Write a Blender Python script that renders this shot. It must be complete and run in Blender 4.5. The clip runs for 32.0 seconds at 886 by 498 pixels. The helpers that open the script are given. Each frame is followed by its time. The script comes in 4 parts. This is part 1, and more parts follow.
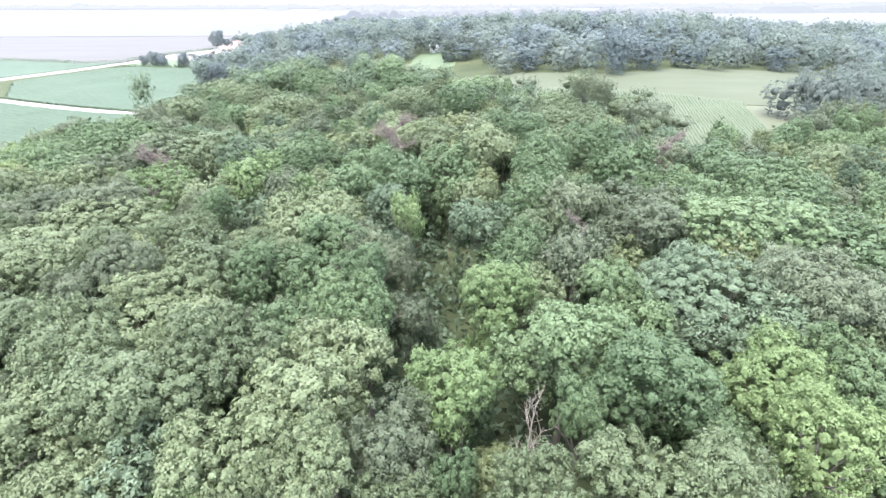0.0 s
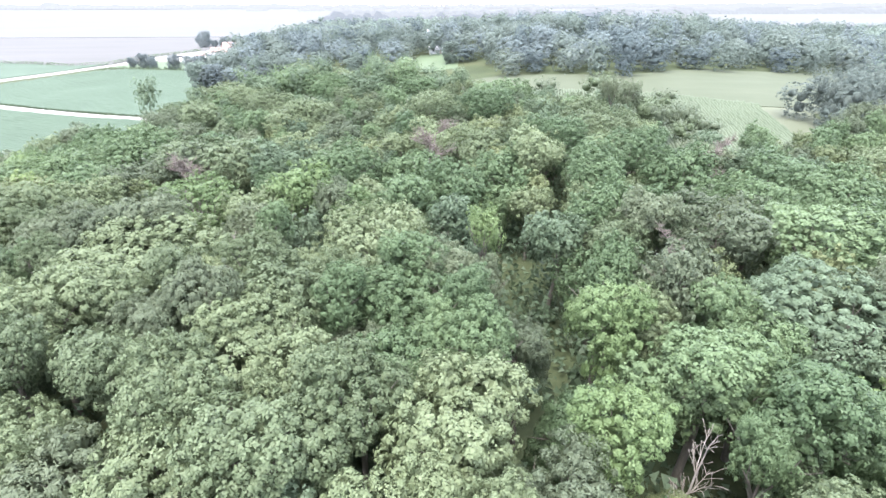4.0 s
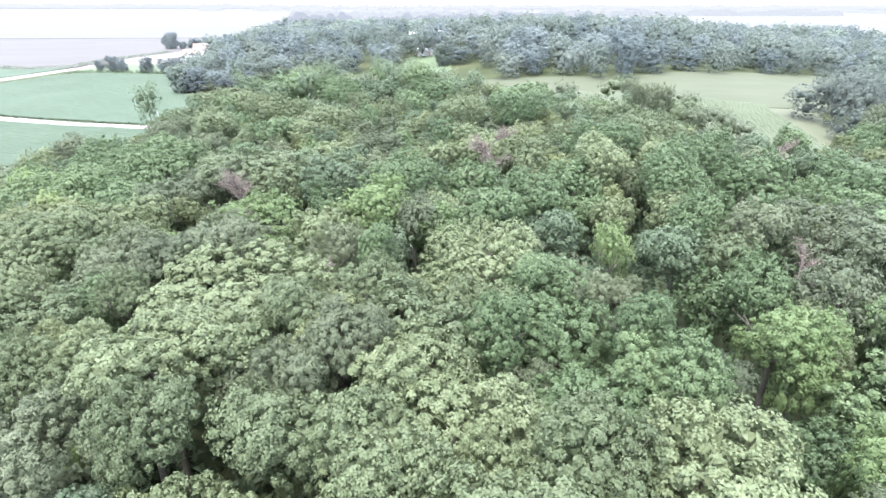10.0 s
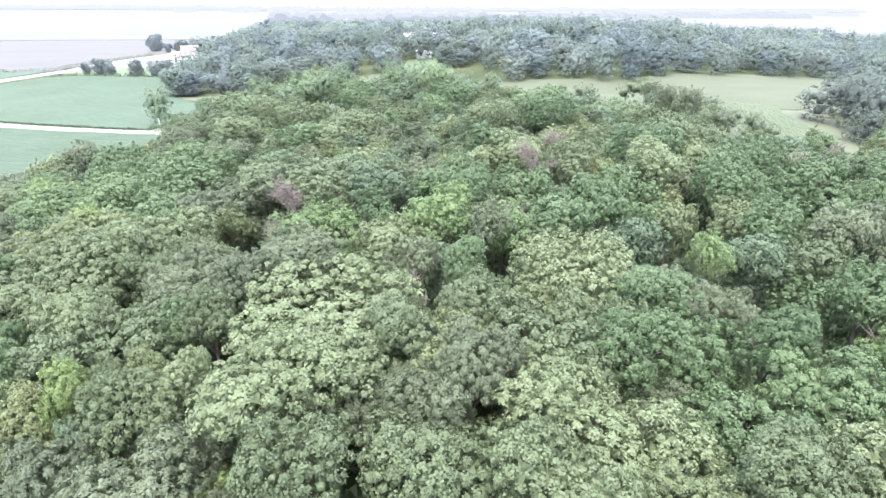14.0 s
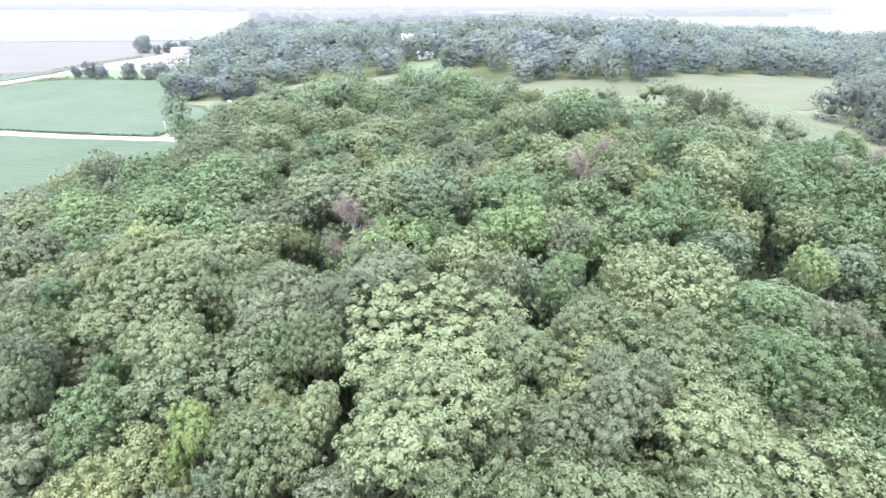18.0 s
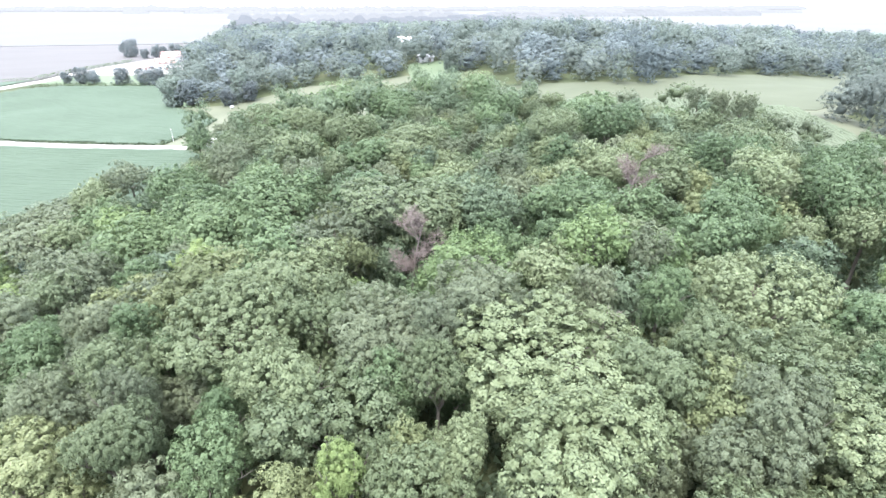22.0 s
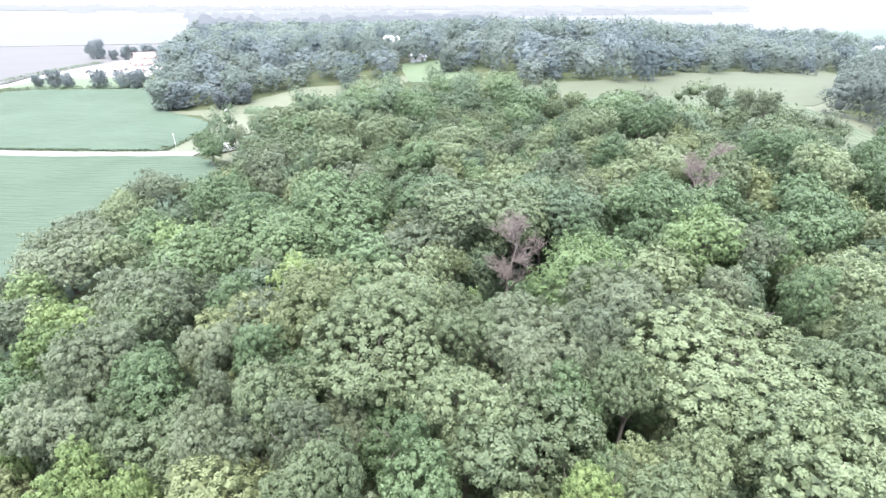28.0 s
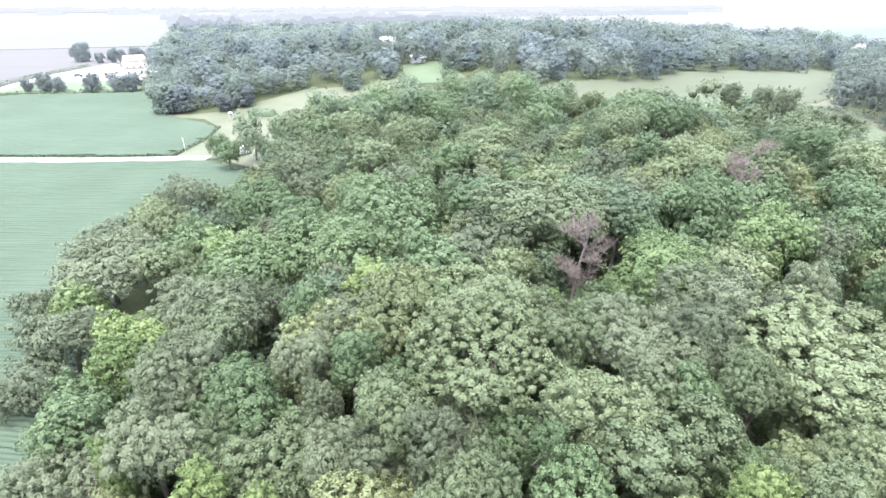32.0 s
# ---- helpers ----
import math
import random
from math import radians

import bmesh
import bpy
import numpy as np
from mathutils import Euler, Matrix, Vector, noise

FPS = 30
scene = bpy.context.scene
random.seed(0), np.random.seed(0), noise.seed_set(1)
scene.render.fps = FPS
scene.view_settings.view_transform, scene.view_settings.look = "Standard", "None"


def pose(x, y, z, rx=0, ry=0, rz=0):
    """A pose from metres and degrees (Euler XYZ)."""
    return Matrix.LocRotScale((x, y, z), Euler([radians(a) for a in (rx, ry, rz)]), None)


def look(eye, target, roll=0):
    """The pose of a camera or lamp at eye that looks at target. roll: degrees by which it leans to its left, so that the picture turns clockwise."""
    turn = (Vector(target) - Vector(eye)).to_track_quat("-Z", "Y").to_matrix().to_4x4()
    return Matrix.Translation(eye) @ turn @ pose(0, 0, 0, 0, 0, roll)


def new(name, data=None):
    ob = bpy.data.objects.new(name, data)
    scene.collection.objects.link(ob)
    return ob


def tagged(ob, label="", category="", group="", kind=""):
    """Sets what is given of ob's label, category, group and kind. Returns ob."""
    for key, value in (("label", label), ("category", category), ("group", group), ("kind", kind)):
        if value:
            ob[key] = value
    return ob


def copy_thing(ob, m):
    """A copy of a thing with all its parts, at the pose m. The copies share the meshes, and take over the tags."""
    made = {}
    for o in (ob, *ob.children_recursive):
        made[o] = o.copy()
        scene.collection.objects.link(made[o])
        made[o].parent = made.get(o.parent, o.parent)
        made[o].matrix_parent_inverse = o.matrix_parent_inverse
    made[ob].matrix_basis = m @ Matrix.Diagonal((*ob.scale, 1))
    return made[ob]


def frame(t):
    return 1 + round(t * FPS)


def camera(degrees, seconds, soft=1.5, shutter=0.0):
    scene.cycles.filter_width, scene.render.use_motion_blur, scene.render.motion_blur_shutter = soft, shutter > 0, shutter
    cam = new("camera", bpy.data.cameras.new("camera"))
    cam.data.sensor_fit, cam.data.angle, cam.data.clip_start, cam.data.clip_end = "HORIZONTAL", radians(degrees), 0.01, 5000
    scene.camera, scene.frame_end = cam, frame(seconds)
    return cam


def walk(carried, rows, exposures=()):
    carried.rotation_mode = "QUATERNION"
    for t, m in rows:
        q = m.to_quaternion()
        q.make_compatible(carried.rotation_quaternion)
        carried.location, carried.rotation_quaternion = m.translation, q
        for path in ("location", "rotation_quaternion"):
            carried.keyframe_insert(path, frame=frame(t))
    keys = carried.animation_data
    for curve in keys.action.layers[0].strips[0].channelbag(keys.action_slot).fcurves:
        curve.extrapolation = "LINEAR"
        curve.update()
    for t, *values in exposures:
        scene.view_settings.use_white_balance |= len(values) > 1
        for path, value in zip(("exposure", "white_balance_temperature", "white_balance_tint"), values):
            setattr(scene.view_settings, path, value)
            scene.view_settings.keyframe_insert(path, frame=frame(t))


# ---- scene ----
cam = camera(82.0, 32.0, 1.5)
EYE = 44.0
# seconds, x, y, z from the first eye, yaw, pitch, roll
ROWS = [
    (0.0, 0.06, 0.05, -0.05, 0.01, -25.76, -0.24),
    (0.5, -1.36, 0.59, 0.03, -0.20, -25.75, -0.28),
    (1.0, -2.75, 1.12, 0.11, -0.33, -25.76, -0.30),
    (1.5, -4.16, 1.61, 0.17, -0.44, -25.76, -0.27),
    (2.0, -5.62, 2.10, 0.18, -0.67, -25.74, -0.23),
    (2.5, -7.08, 2.64, 0.15, -1.07, -25.71, -0.25),
    (3.0, -8.49, 3.17, 0.12, -1.49, -25.72, -0.22),
    (3.5, -9.92, 3.72, 0.11, -1.83, -25.72, -0.19),
    (5.5, -15.73, 5.88, 0.65, -3.10, -25.74, -0.02),
    (6.0, -17.20, 6.42, 0.80, -3.34, -25.75, 0.00),
    (6.5, -18.63, 6.98, 0.85, -3.78, -25.69, 0.05),
    (7.0, -20.07, 7.52, 0.82, -4.22, -25.74, 0.10),
    (7.5, -21.53, 8.10, 0.73, -4.71, -25.69, 0.09),
    (8.0, -22.94, 8.60, 0.70, -5.28, -25.72, 0.11),
    (8.5, -24.33, 9.12, 0.63, -5.68, -25.69, 0.13),
    (9.0, -25.73, 9.65, 0.58, -6.01, -25.65, 0.16),
    (9.5, -27.18, 10.23, 0.52, -6.40, -25.66, 0.18),
    (10.0, -28.63, 10.80, 0.44, -6.73, -25.66, 0.15),
    (10.5, -30.11, 11.35, 0.36, -7.07, -25.64, 0.14),
    (11.0, -31.63, 11.88, 0.31, -7.38, -25.62, 0.20),
    (11.5, -33.09, 12.46, 0.31, -7.72, -25.59, 0.24),
    (12.0, -34.54, 12.97, 0.30, -8.04, -25.56, 0.27),
    (12.5, -35.98, 13.52, 0.31, -8.34, -25.56, 0.25),
    (13.0, -37.35, 14.13, 0.37, -8.63, -25.52, 0.30),
    (13.5, -38.73, 14.69, 0.42, -8.87, -25.49, 0.31),
    (14.0, -40.16, 15.25, 0.44, -9.18, -25.48, 0.33),
    (14.5, -41.56, 15.87, 0.51, -9.47, -25.44, 0.34),
    (16.5, -47.32, 18.18, 0.99, -10.53, -25.51, 0.26),
    (17.0, -48.71, 18.71, 1.16, -10.78, -25.56, 0.28),
    (17.5, -50.11, 19.25, 1.33, -10.98, -25.58, 0.24),
    (18.0, -51.53, 19.79, 1.48, -11.26, -25.60, 0.22),
    (18.5, -52.92, 20.38, 1.62, -11.55, -25.65, 0.15),
    (19.0, -54.35, 20.98, 1.75, -11.77, -25.66, 0.12),
    (19.5, -55.77, 21.59, 1.87, -12.12, -25.65, 0.06),
    (20.0, -57.23, 22.18, 1.98, -12.51, -25.60, 0.10),
    (20.5, -58.65, 22.73, 2.09, -12.72, -25.63, 0.08),
    (21.0, -59.95, 23.27, 2.16, -12.92, -25.59, 0.02),
    (21.5, -61.38, 23.85, 2.29, -13.19, -25.56, 0.06),
    (22.0, -62.81, 24.46, 2.37, -13.42, -25.56, -0.04),
    (22.5, -64.25, 25.03, 2.54, -13.74, -25.59, -0.02),
    (23.0, -65.72, 25.60, 2.66, -14.14, -25.61, -0.07),
    (23.5, -67.15, 26.13, 2.76, -14.53, -25.62, -0.04),
    (24.0, -68.56, 26.70, 2.82, -14.86, -25.61, -0.03),
    (24.5, -69.96, 27.30, 2.86, -15.31, -25.60, -0.04),
    (25.0, -71.41, 27.88, 2.90, -15.70, -25.66, -0.05),
    (25.5, -72.86, 28.46, 2.91, -16.06, -25.67, -0.07),
    (27.5, -78.58, 30.97, 2.46, -17.48, -25.61, 0.08),
    (28.0, -79.97, 31.55, 2.44, -17.80, -25.65, 0.04),
    (28.5, -81.40, 32.12, 2.39, -18.18, -25.67, 0.05),
    (29.0, -82.77, 32.73, 2.36, -18.33, -25.64, 0.03),
    (29.5, -84.12, 33.30, 2.31, -18.60, -25.60, 0.05),
    (30.0, -85.53, 33.87, 2.28, -18.83, -25.62, 0.03),
    (30.5, -86.89, 34.47, 2.29, -19.11, -25.60, 0.01),
    (31.0, -88.20, 35.05, 2.29, -19.40, -25.56, -0.03),
    (31.5, -89.54, 35.62, 2.26, -19.82, -25.55, -0.04),
    (32.0, -90.87, 36.22, 2.21, -20.06, -25.55, -0.14),
]
walk(cam, [(t, pose(x, y, EYE + z, 90 + pitch, 0, yaw) @ pose(0, 0, 0, 0, 0, roll)) for t, x, y, z, yaw, pitch, roll in ROWS])

# ---- daylight: bright overcast ----
SUN_ELEVATION, SUN_AZIMUTH = 70, 215
world = bpy.data.worlds.new("overcast_sky")
scene.world = world
world.use_nodes = True
wn, wl = world.node_tree.nodes, world.node_tree.links
background = wn["Background"]
sky = wn.new("ShaderNodeTexSky")
sky.sky_type, sky.sun_disc = "NISHITA", False
sky.sun_elevation, sky.sun_rotation = radians(SUN_ELEVATION), radians(SUN_AZIMUTH)
sky.air_density, sky.dust_density, sky.ozone_density = 1.0, 3.0, 1.0
cloud = wn.new("ShaderNodeMix")
cloud.data_type = "RGBA"
cloud.inputs[0].default_value = 0.72
cloud.inputs[7].default_value = (8.4, 9.0, 10.7, 1)
wl.new(sky.outputs[0], cloud.inputs[6])
wl.new(cloud.outputs[2], background.inputs[0])
background.inputs[1].default_value = 0.138
sun = new("sun", bpy.data.lights.new("sun", "SUN"))
sun.data.energy, sun.data.angle, sun.data.color = 1.8, radians(26), (1.0, 0.97, 0.92)
sun.matrix_world = look((0, 0, 0), (math.sin(radians(SUN_AZIMUTH)) * -math.cos(radians(SUN_ELEVATION)), math.cos(radians(SUN_AZIMUTH)) * -math.cos(radians(SUN_ELEVATION)), -math.sin(radians(SUN_ELEVATION))))
sun.location = (0, 0, 300)
scene.view_settings.exposure = 2.84

# ---- materials ----


def shader(name, rough=0.7, spec=0.3):
    m = bpy.data.materials.new(name)
    m.use_nodes = True
    nodes, links = m.node_tree.nodes, m.node_tree.links
    b = nodes["Principled BSDF"]
    b.inputs["Roughness"].default_value = rough
    b.inputs["Specular IOR Level"].default_value = spec
    return m, nodes, links, b


def ramp_node(nodes, stops):
    r = nodes.new("ShaderNodeValToRGB")
    els = r.color_ramp.elements
    while len(els) < len(stops):
        els.new(0.5)
    for e, (at, col) in zip(els, stops):
        e.position, e.color = at, (*col, 1)
    return r


def leaf_material(name, dark, mid, light, rough=0.58, spec=0.22, through_leaf=0.34, drift_size=0.55, each=0.3):
    """Leaves: tone varies leaf by leaf, tree by tree and in drifts over the crown."""
    m, nodes, links, b = shader(name, rough, spec)
    geo, info = nodes.new("ShaderNodeNewGeometry"), nodes.new("ShaderNodeObjectInfo")
    place, drift = nodes.new("ShaderNodeTexCoord"), nodes.new("ShaderNodeTexNoise")
    drift.inputs["Scale"].default_value, drift.inputs["Detail"].default_value = drift_size, 3.0
    links.new(place.outputs["Object"], drift.inputs["Vector"])
    mixed = nodes.new("ShaderNodeMath")
    mixed.operation = "MULTIPLY_ADD"
    mixed.inputs[1].default_value = each
    links.new(geo.outputs["Random Per Island"], mixed.inputs[0])
    half = nodes.new("ShaderNodeMath")
    half.operation = "MULTIPLY_ADD"
    half.inputs[1].default_value, half.inputs[2].default_value = 1.05, -0.18
    links.new(drift.outputs["Fac"], half.inputs[0])
    links.new(half.outputs[0], mixed.inputs[2])
    r = ramp_node(nodes, [(0.0, dark), (0.5, mid), (1.0, light)])
    links.new(mixed.outputs[0], r.inputs[0])
    hue = nodes.new("ShaderNodeHueSaturation")
    tone = nodes.new("ShaderNodeMapRange")
    tone.inputs["To Min"].default_value, tone.inputs["To Max"].default_value = 0.484, 0.503
    links.new(info.outputs["Random"], tone.inputs["Value"])
    value = nodes.new("ShaderNodeMapRange")
    value.inputs["To Min"].default_value, value.inputs["To Max"].default_value = 1.14, 0.72
    links.new(info.outputs["Random"], value.inputs["Value"])
    links.new(tone.outputs[0], hue.inputs["Hue"])
    links.new(value.outputs[0], hue.inputs["Value"])
    links.new(r.outputs[0], hue.inputs["Color"])
    links.new(hue.outputs[0], b.inputs["Base Color"])
    thin, mix = nodes.new("ShaderNodeBsdfTranslucent"), nodes.new("ShaderNodeMixShader")
    links.new(hue.outputs[0], thin.inputs["Color"])
    mix.inputs[0].default_value = through_leaf
    links.new(b.outputs[0], mix.inputs[1])
    links.new(thin.outputs[0], mix.inputs[2])
    links.new(mix.outputs[0], nodes["Material Output"].inputs["Surface"])
    return m


def mottled(name, stops, scale=1.0, fine=12.0, rough=0.85, spec=0.2, bump=0.3, stretch=(1, 1, 1)):
    """A surface with broad stains and fine grain at real size."""
    m, nodes, links, b = shader(name, rough, spec)
    place, turn = nodes.new("ShaderNodeTexCoord"), nodes.new("ShaderNodeMapping")
    turn.inputs["Scale"].default_value = stretch
    links.new(place.outputs["Object"], turn.inputs["Vector"])
    broad, grain = nodes.new("ShaderNodeTexNoise"), nodes.new("ShaderNodeTexNoise")
    broad.inputs["Scale"].default_value, broad.inputs["Detail"].default_value = scale, 5
    grain.inputs["Scale"].default_value, grain.inputs["Detail"].default_value = fine, 3
    links.new(turn.outputs[0], broad.inputs["Vector"])
    links.new(turn.outputs[0], grain.inputs["Vector"])
    add = nodes.new("ShaderNodeMix")
    add.inputs[0].default_value = 0.35
    links.new(broad.outputs["Fac"], add.inputs[2])
    links.new(grain.outputs["Fac"], add.inputs[3])
    r = ramp_node(nodes, stops)
    links.new(add.outputs[0], r.inputs[0])
    links.new(r.outputs[0], b.inputs["Base Color"])
    if bump:
        relief = nodes.new("ShaderNodeBump")
        relief.inputs["Strength"].default_value = bump
        links.new(grain.outputs["Fac"], relief.inputs["Height"])
        links.new(relief.outputs[0], b.inputs["Normal"])
    return m


LEAF = {
    "oak": leaf_material("oak_leaf", (0.058, 0.079, 0.04), (0.094, 0.122, 0.065), (0.136, 0.168, 0.096)),
    "maple": leaf_material("maple_leaf", (0.045, 0.072, 0.035), (0.074, 0.112, 0.055), (0.11, 0.155, 0.081)),
    "ash": leaf_material("ash_leaf", (0.06, 0.093, 0.037), (0.091, 0.135, 0.057), (0.127, 0.175, 0.082)),
    "elm": leaf_material("elm_leaf", (0.055, 0.071, 0.041), (0.085, 0.106, 0.064), (0.118, 0.143, 0.091)),
    "hickory": leaf_material("hickory_leaf", (0.07, 0.087, 0.04), (0.107, 0.131, 0.063), (0.15, 0.176, 0.09)),
    "walnut": leaf_material("walnut_leaf", (0.047, 0.072, 0.042), (0.077, 0.109, 0.067), (0.11, 0.148, 0.095)),
    "linden": leaf_material("linden_leaf", (0.039, 0.06, 0.035), (0.065, 0.094, 0.055), (0.095, 0.13, 0.081)),
    "locust": leaf_material("locust_leaf", (0.066, 0.102, 0.036), (0.101, 0.145, 0.054), (0.141, 0.189, 0.08)),
    # far kinds: haze painted into the leaf colour, paler and bluer than near leaves
    "sycamore": leaf_material("haze_tinted_sycamore_leaf", (0.092, 0.11, 0.097), (0.128, 0.15, 0.134), (0.164, 0.185, 0.169), 0.85, 0.04, 0.48, 0.11, 0.1),
    "basswood": leaf_material("haze_tinted_basswood_leaf", (0.081, 0.103, 0.104), (0.116, 0.141, 0.144), (0.151, 0.176, 0.179), 0.85, 0.04, 0.48, 0.11, 0.1),
    "cottonwood": leaf_material("haze_tinted_cottonwood_leaf", (0.091, 0.112, 0.099), (0.125, 0.149, 0.134), (0.16, 0.182, 0.166), 0.85, 0.04, 0.48, 0.11, 0.1),
    "willow": leaf_material("haze_tinted_willow_leaf", (0.093, 0.112, 0.113), (0.128, 0.148, 0.151), (0.157, 0.177, 0.18), 0.85, 0.04, 0.48, 0.11, 0.1),
    "poplar": leaf_material("haze_tinted_poplar_leaf", (0.099, 0.124, 0.106), (0.137, 0.166, 0.144), (0.17, 0.198, 0.175), 0.85, 0.04, 0.48, 0.11, 0.1),
}
MAT_BARK = mottled("grey_brown_bark", [(0.25, (0.045, 0.040, 0.034)), (0.55, (0.088, 0.079, 0.067)), (0.8, (0.135, 0.124, 0.108))], 1.2, 9, 0.9, 0.15, 0.6, (1, 1, 0.25))
MAT_DEADWOOD = mottled("bleached_dead_wood", [(0.3, (0.14, 0.12, 0.105)), (0.6, (0.235, 0.21, 0.19)), (0.85, (0.32, 0.29, 0.27))], 1.0, 10, 0.85, 0.2, 0.4, (1, 1, 0.3))
MAT_TWIG = mottled("reddish_dead_twigs", [(0.3, (0.092, 0.076, 0.068)), (0.7, (0.150, 0.126, 0.115))], 1.0, 8, 0.9, 0.1, 0.3)
MAT_FLOOR = mottled("forest_floor_and_grass", [(0.3, (0.018, 0.024, 0.012)), (0.5, (0.032, 0.040, 0.020)), (0.72, (0.056, 0.058, 0.032))], 0.06, 1.6, 0.95, 0.1, 0.5)
MAT_SOY = mottled("soybean_leaves", [(0.3, (0.034, 0.049, 0.034)), (0.55, (0.042, 0.059, 0.042)), (0.8, (0.052, 0.070, 0.052))], 0.05, 2.2, 0.8, 0.08, 0.6)
MAT_CORN = mottled("tasselled_corn", [(0.3, (0.052, 0.064, 0.042)), (0.55, (0.066, 0.079, 0.054)), (0.8, (0.082, 0.094, 0.066))], 0.035, 2.5, 0.85, 0.06, 0.6)
MAT_HAY = mottled("pale_hay", [(0.3, (0.045, 0.052, 0.034)), (0.55, (0.053, 0.060, 0.040)), (0.8, (0.062, 0.069, 0.047))], 0.05, 1.5, 0.9, 0.1, 0.5, (1, 3, 1))
MAT_GRASS = mottled("mown_grass", [(0.3, (0.042, 0.060, 0.032)), (0.55, (0.055, 0.074, 0.042)), (0.8, (0.070, 0.088, 0.053))], 0.06, 2.0, 0.85, 0.2, 0.4)
MAT_DRY = mottled("dry_pale_grass", [(0.3, (0.054, 0.061, 0.040)), (0.55, (0.070, 0.076, 0.052)), (0.8, (0.088, 0.091, 0.066))], 0.07, 2.0, 0.9, 0.15, 0.4)
MAT_GRAVEL = mottled("pale_gravel", [(0.3, (0.14, 0.135, 0.125)), (0.6, (0.18, 0.172, 0.16)), (0.85, (0.23, 0.222, 0.21))], 0.3, 14, 0.95, 0.2, 0.3)
# haze is put into the next two field colours: pale and nearly neutral
MAT_TAN = mottled("haze_paled_stubble_field", [(0.3, (0.061, 0.060, 0.059)), (0.55, (0.069, 0.067, 0.066)), (0.8, (0.078, 0.076, 0.074))], 0.012, 0.5, 0.95, 0.05, 0.2, (1, 4, 1))
MAT_PALE = mottled("haze_paled_field", [(0.3, (0.070, 0.071, 0.071)), (0.55, (0.077, 0.078, 0.078)), (0.8, (0.086, 0.086, 0.086))], 0.006, 0.3, 0.95, 0.05, 0.2)
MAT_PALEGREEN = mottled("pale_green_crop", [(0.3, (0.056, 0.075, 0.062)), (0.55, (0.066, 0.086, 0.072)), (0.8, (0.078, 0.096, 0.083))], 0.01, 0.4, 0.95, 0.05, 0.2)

# ---- terrain ----


def smooth(a, b, v):
    u = np.clip((v - a) / (b - a), 0, 1)
    return u * u * (3 - 2 * u)


def height(x, y):
    """Ground height: a low field, a wooded rise and an upland field."""
    x, y = np.asarray(x, float), np.asarray(y, float)
    z = 1 + 17.5 * np.exp(-((x - 90) ** 2 + (y - 260) ** 2) / 20000) + 3 * np.exp(-(x * x + (y - 30) ** 2) / 5000)
    return z + (9 + 6 * smooth(-140, -40, x) * (1 - smooth(150, 350, x)) * (1 - smooth(470, 640, y))) * smooth(230, 400, y)


def mesh_object(name, verts, faces, material, parent=None, smooth_faces=False):
    me = bpy.data.meshes.new(name)
    verts, faces = np.asarray(verts, np.float32).reshape(-1, 3), np.asarray(faces, np.int32)
    n = faces.shape[1]
    me.vertices.add(len(verts))
    me.vertices.foreach_set("co", verts.ravel())
    me.loops.add(faces.size)
    me.loops.foreach_set("vertex_index", faces.ravel())
    me.polygons.add(len(faces))
    me.polygons.foreach_set("loop_start", np.arange(0, faces.size, n, dtype=np.int32))
    me.polygons.foreach_set("loop_total", np.full(len(faces), n, np.int32))
    if smooth_faces:
        me.polygons.foreach_set("use_smooth", np.ones(len(faces), bool))
    me.materials.append(material)
    me.update(calc_edges=True)
    ob = new(name, me)
    ob.parent = parent
    return ob


def grid_faces(nu, nv):
    i = np.arange(nu - 1)[:, None] * nv + np.arange(nv - 1)[None, :]
    return np.stack([i, i + nv, i + nv + 1, i + 1], -1).reshape(-1, 4)


def inside(poly, x, y):
    x, y = np.asarray(x, float), np.asarray(y, float)
    hit = np.zeros(x.shape, bool)
    for (x0, y0), (x1, y1) in zip(poly, poly[1:] + poly[:1]):
        if y0 != y1:
            hit ^= ((y0 > y) != (y1 > y)) & (x < (x1 - x0) * (y - y0) / (y1 - y0) + x0)
    return hit


u = np.linspace(-1, 1, 181)
gx = 260 * u + 4240 * u ** 5
gy = 160 + gx
GX, GY = np.meshgrid(gx, gy, indexing="ij")
ground = mesh_object("ground", np.stack([GX, GY, height(GX, GY)], -1), grid_faces(181, 181), MAT_FLOOR, None, True)
tagged(ground, "rolling ground of forest floor, leaf litter and rough grass", "ground", "", "structure")


def sheet(name, poly, material, lift, label, category, step=6.0, kind="structure"):
    """A patch of ground cover that follows the terrain, cut to an outline."""
    bm = bmesh.new()
    vs = [bm.verts.new((x, y, 0)) for x, y in poly]
    bm.faces.new(vs)
    xs, ys = [p[0] for p in poly], [p[1] for p in poly]
    for axis, lo, hi in ((0, min(xs), max(xs)), (1, min(ys), max(ys))):
        n = max(1, int((hi - lo) / step))
        for k in range(1, n):
            co, no = [0, 0, 0], [0, 0, 0]
            co[axis], no[axis] = lo + (hi - lo) * k / n, 1
            bmesh.ops.bisect_plane(bm, geom=bm.verts[:] + bm.edges[:] + bm.faces[:], plane_co=co, plane_no=no)
    for v in bm.verts:
        v.co.z = float(height(v.co.x, v.co.y)) + lift
    rim = [e for e in bm.edges if e.is_boundary]
    made = bmesh.ops.extrude_edge_only(bm, edges=rim)["geom"]
    for v in made:
        if isinstance(v, bmesh.types.BMVert):
            v.co.z -= lift + 0.3
    bmesh.ops.recalc_face_normals(bm, faces=bm.faces[:])
    me = bpy.data.meshes.new(name)
    bm.to_mesh(me)
    bm.free()
    me.materials.append(material)
    return tagged(new(name, me), label, category, "", kind)


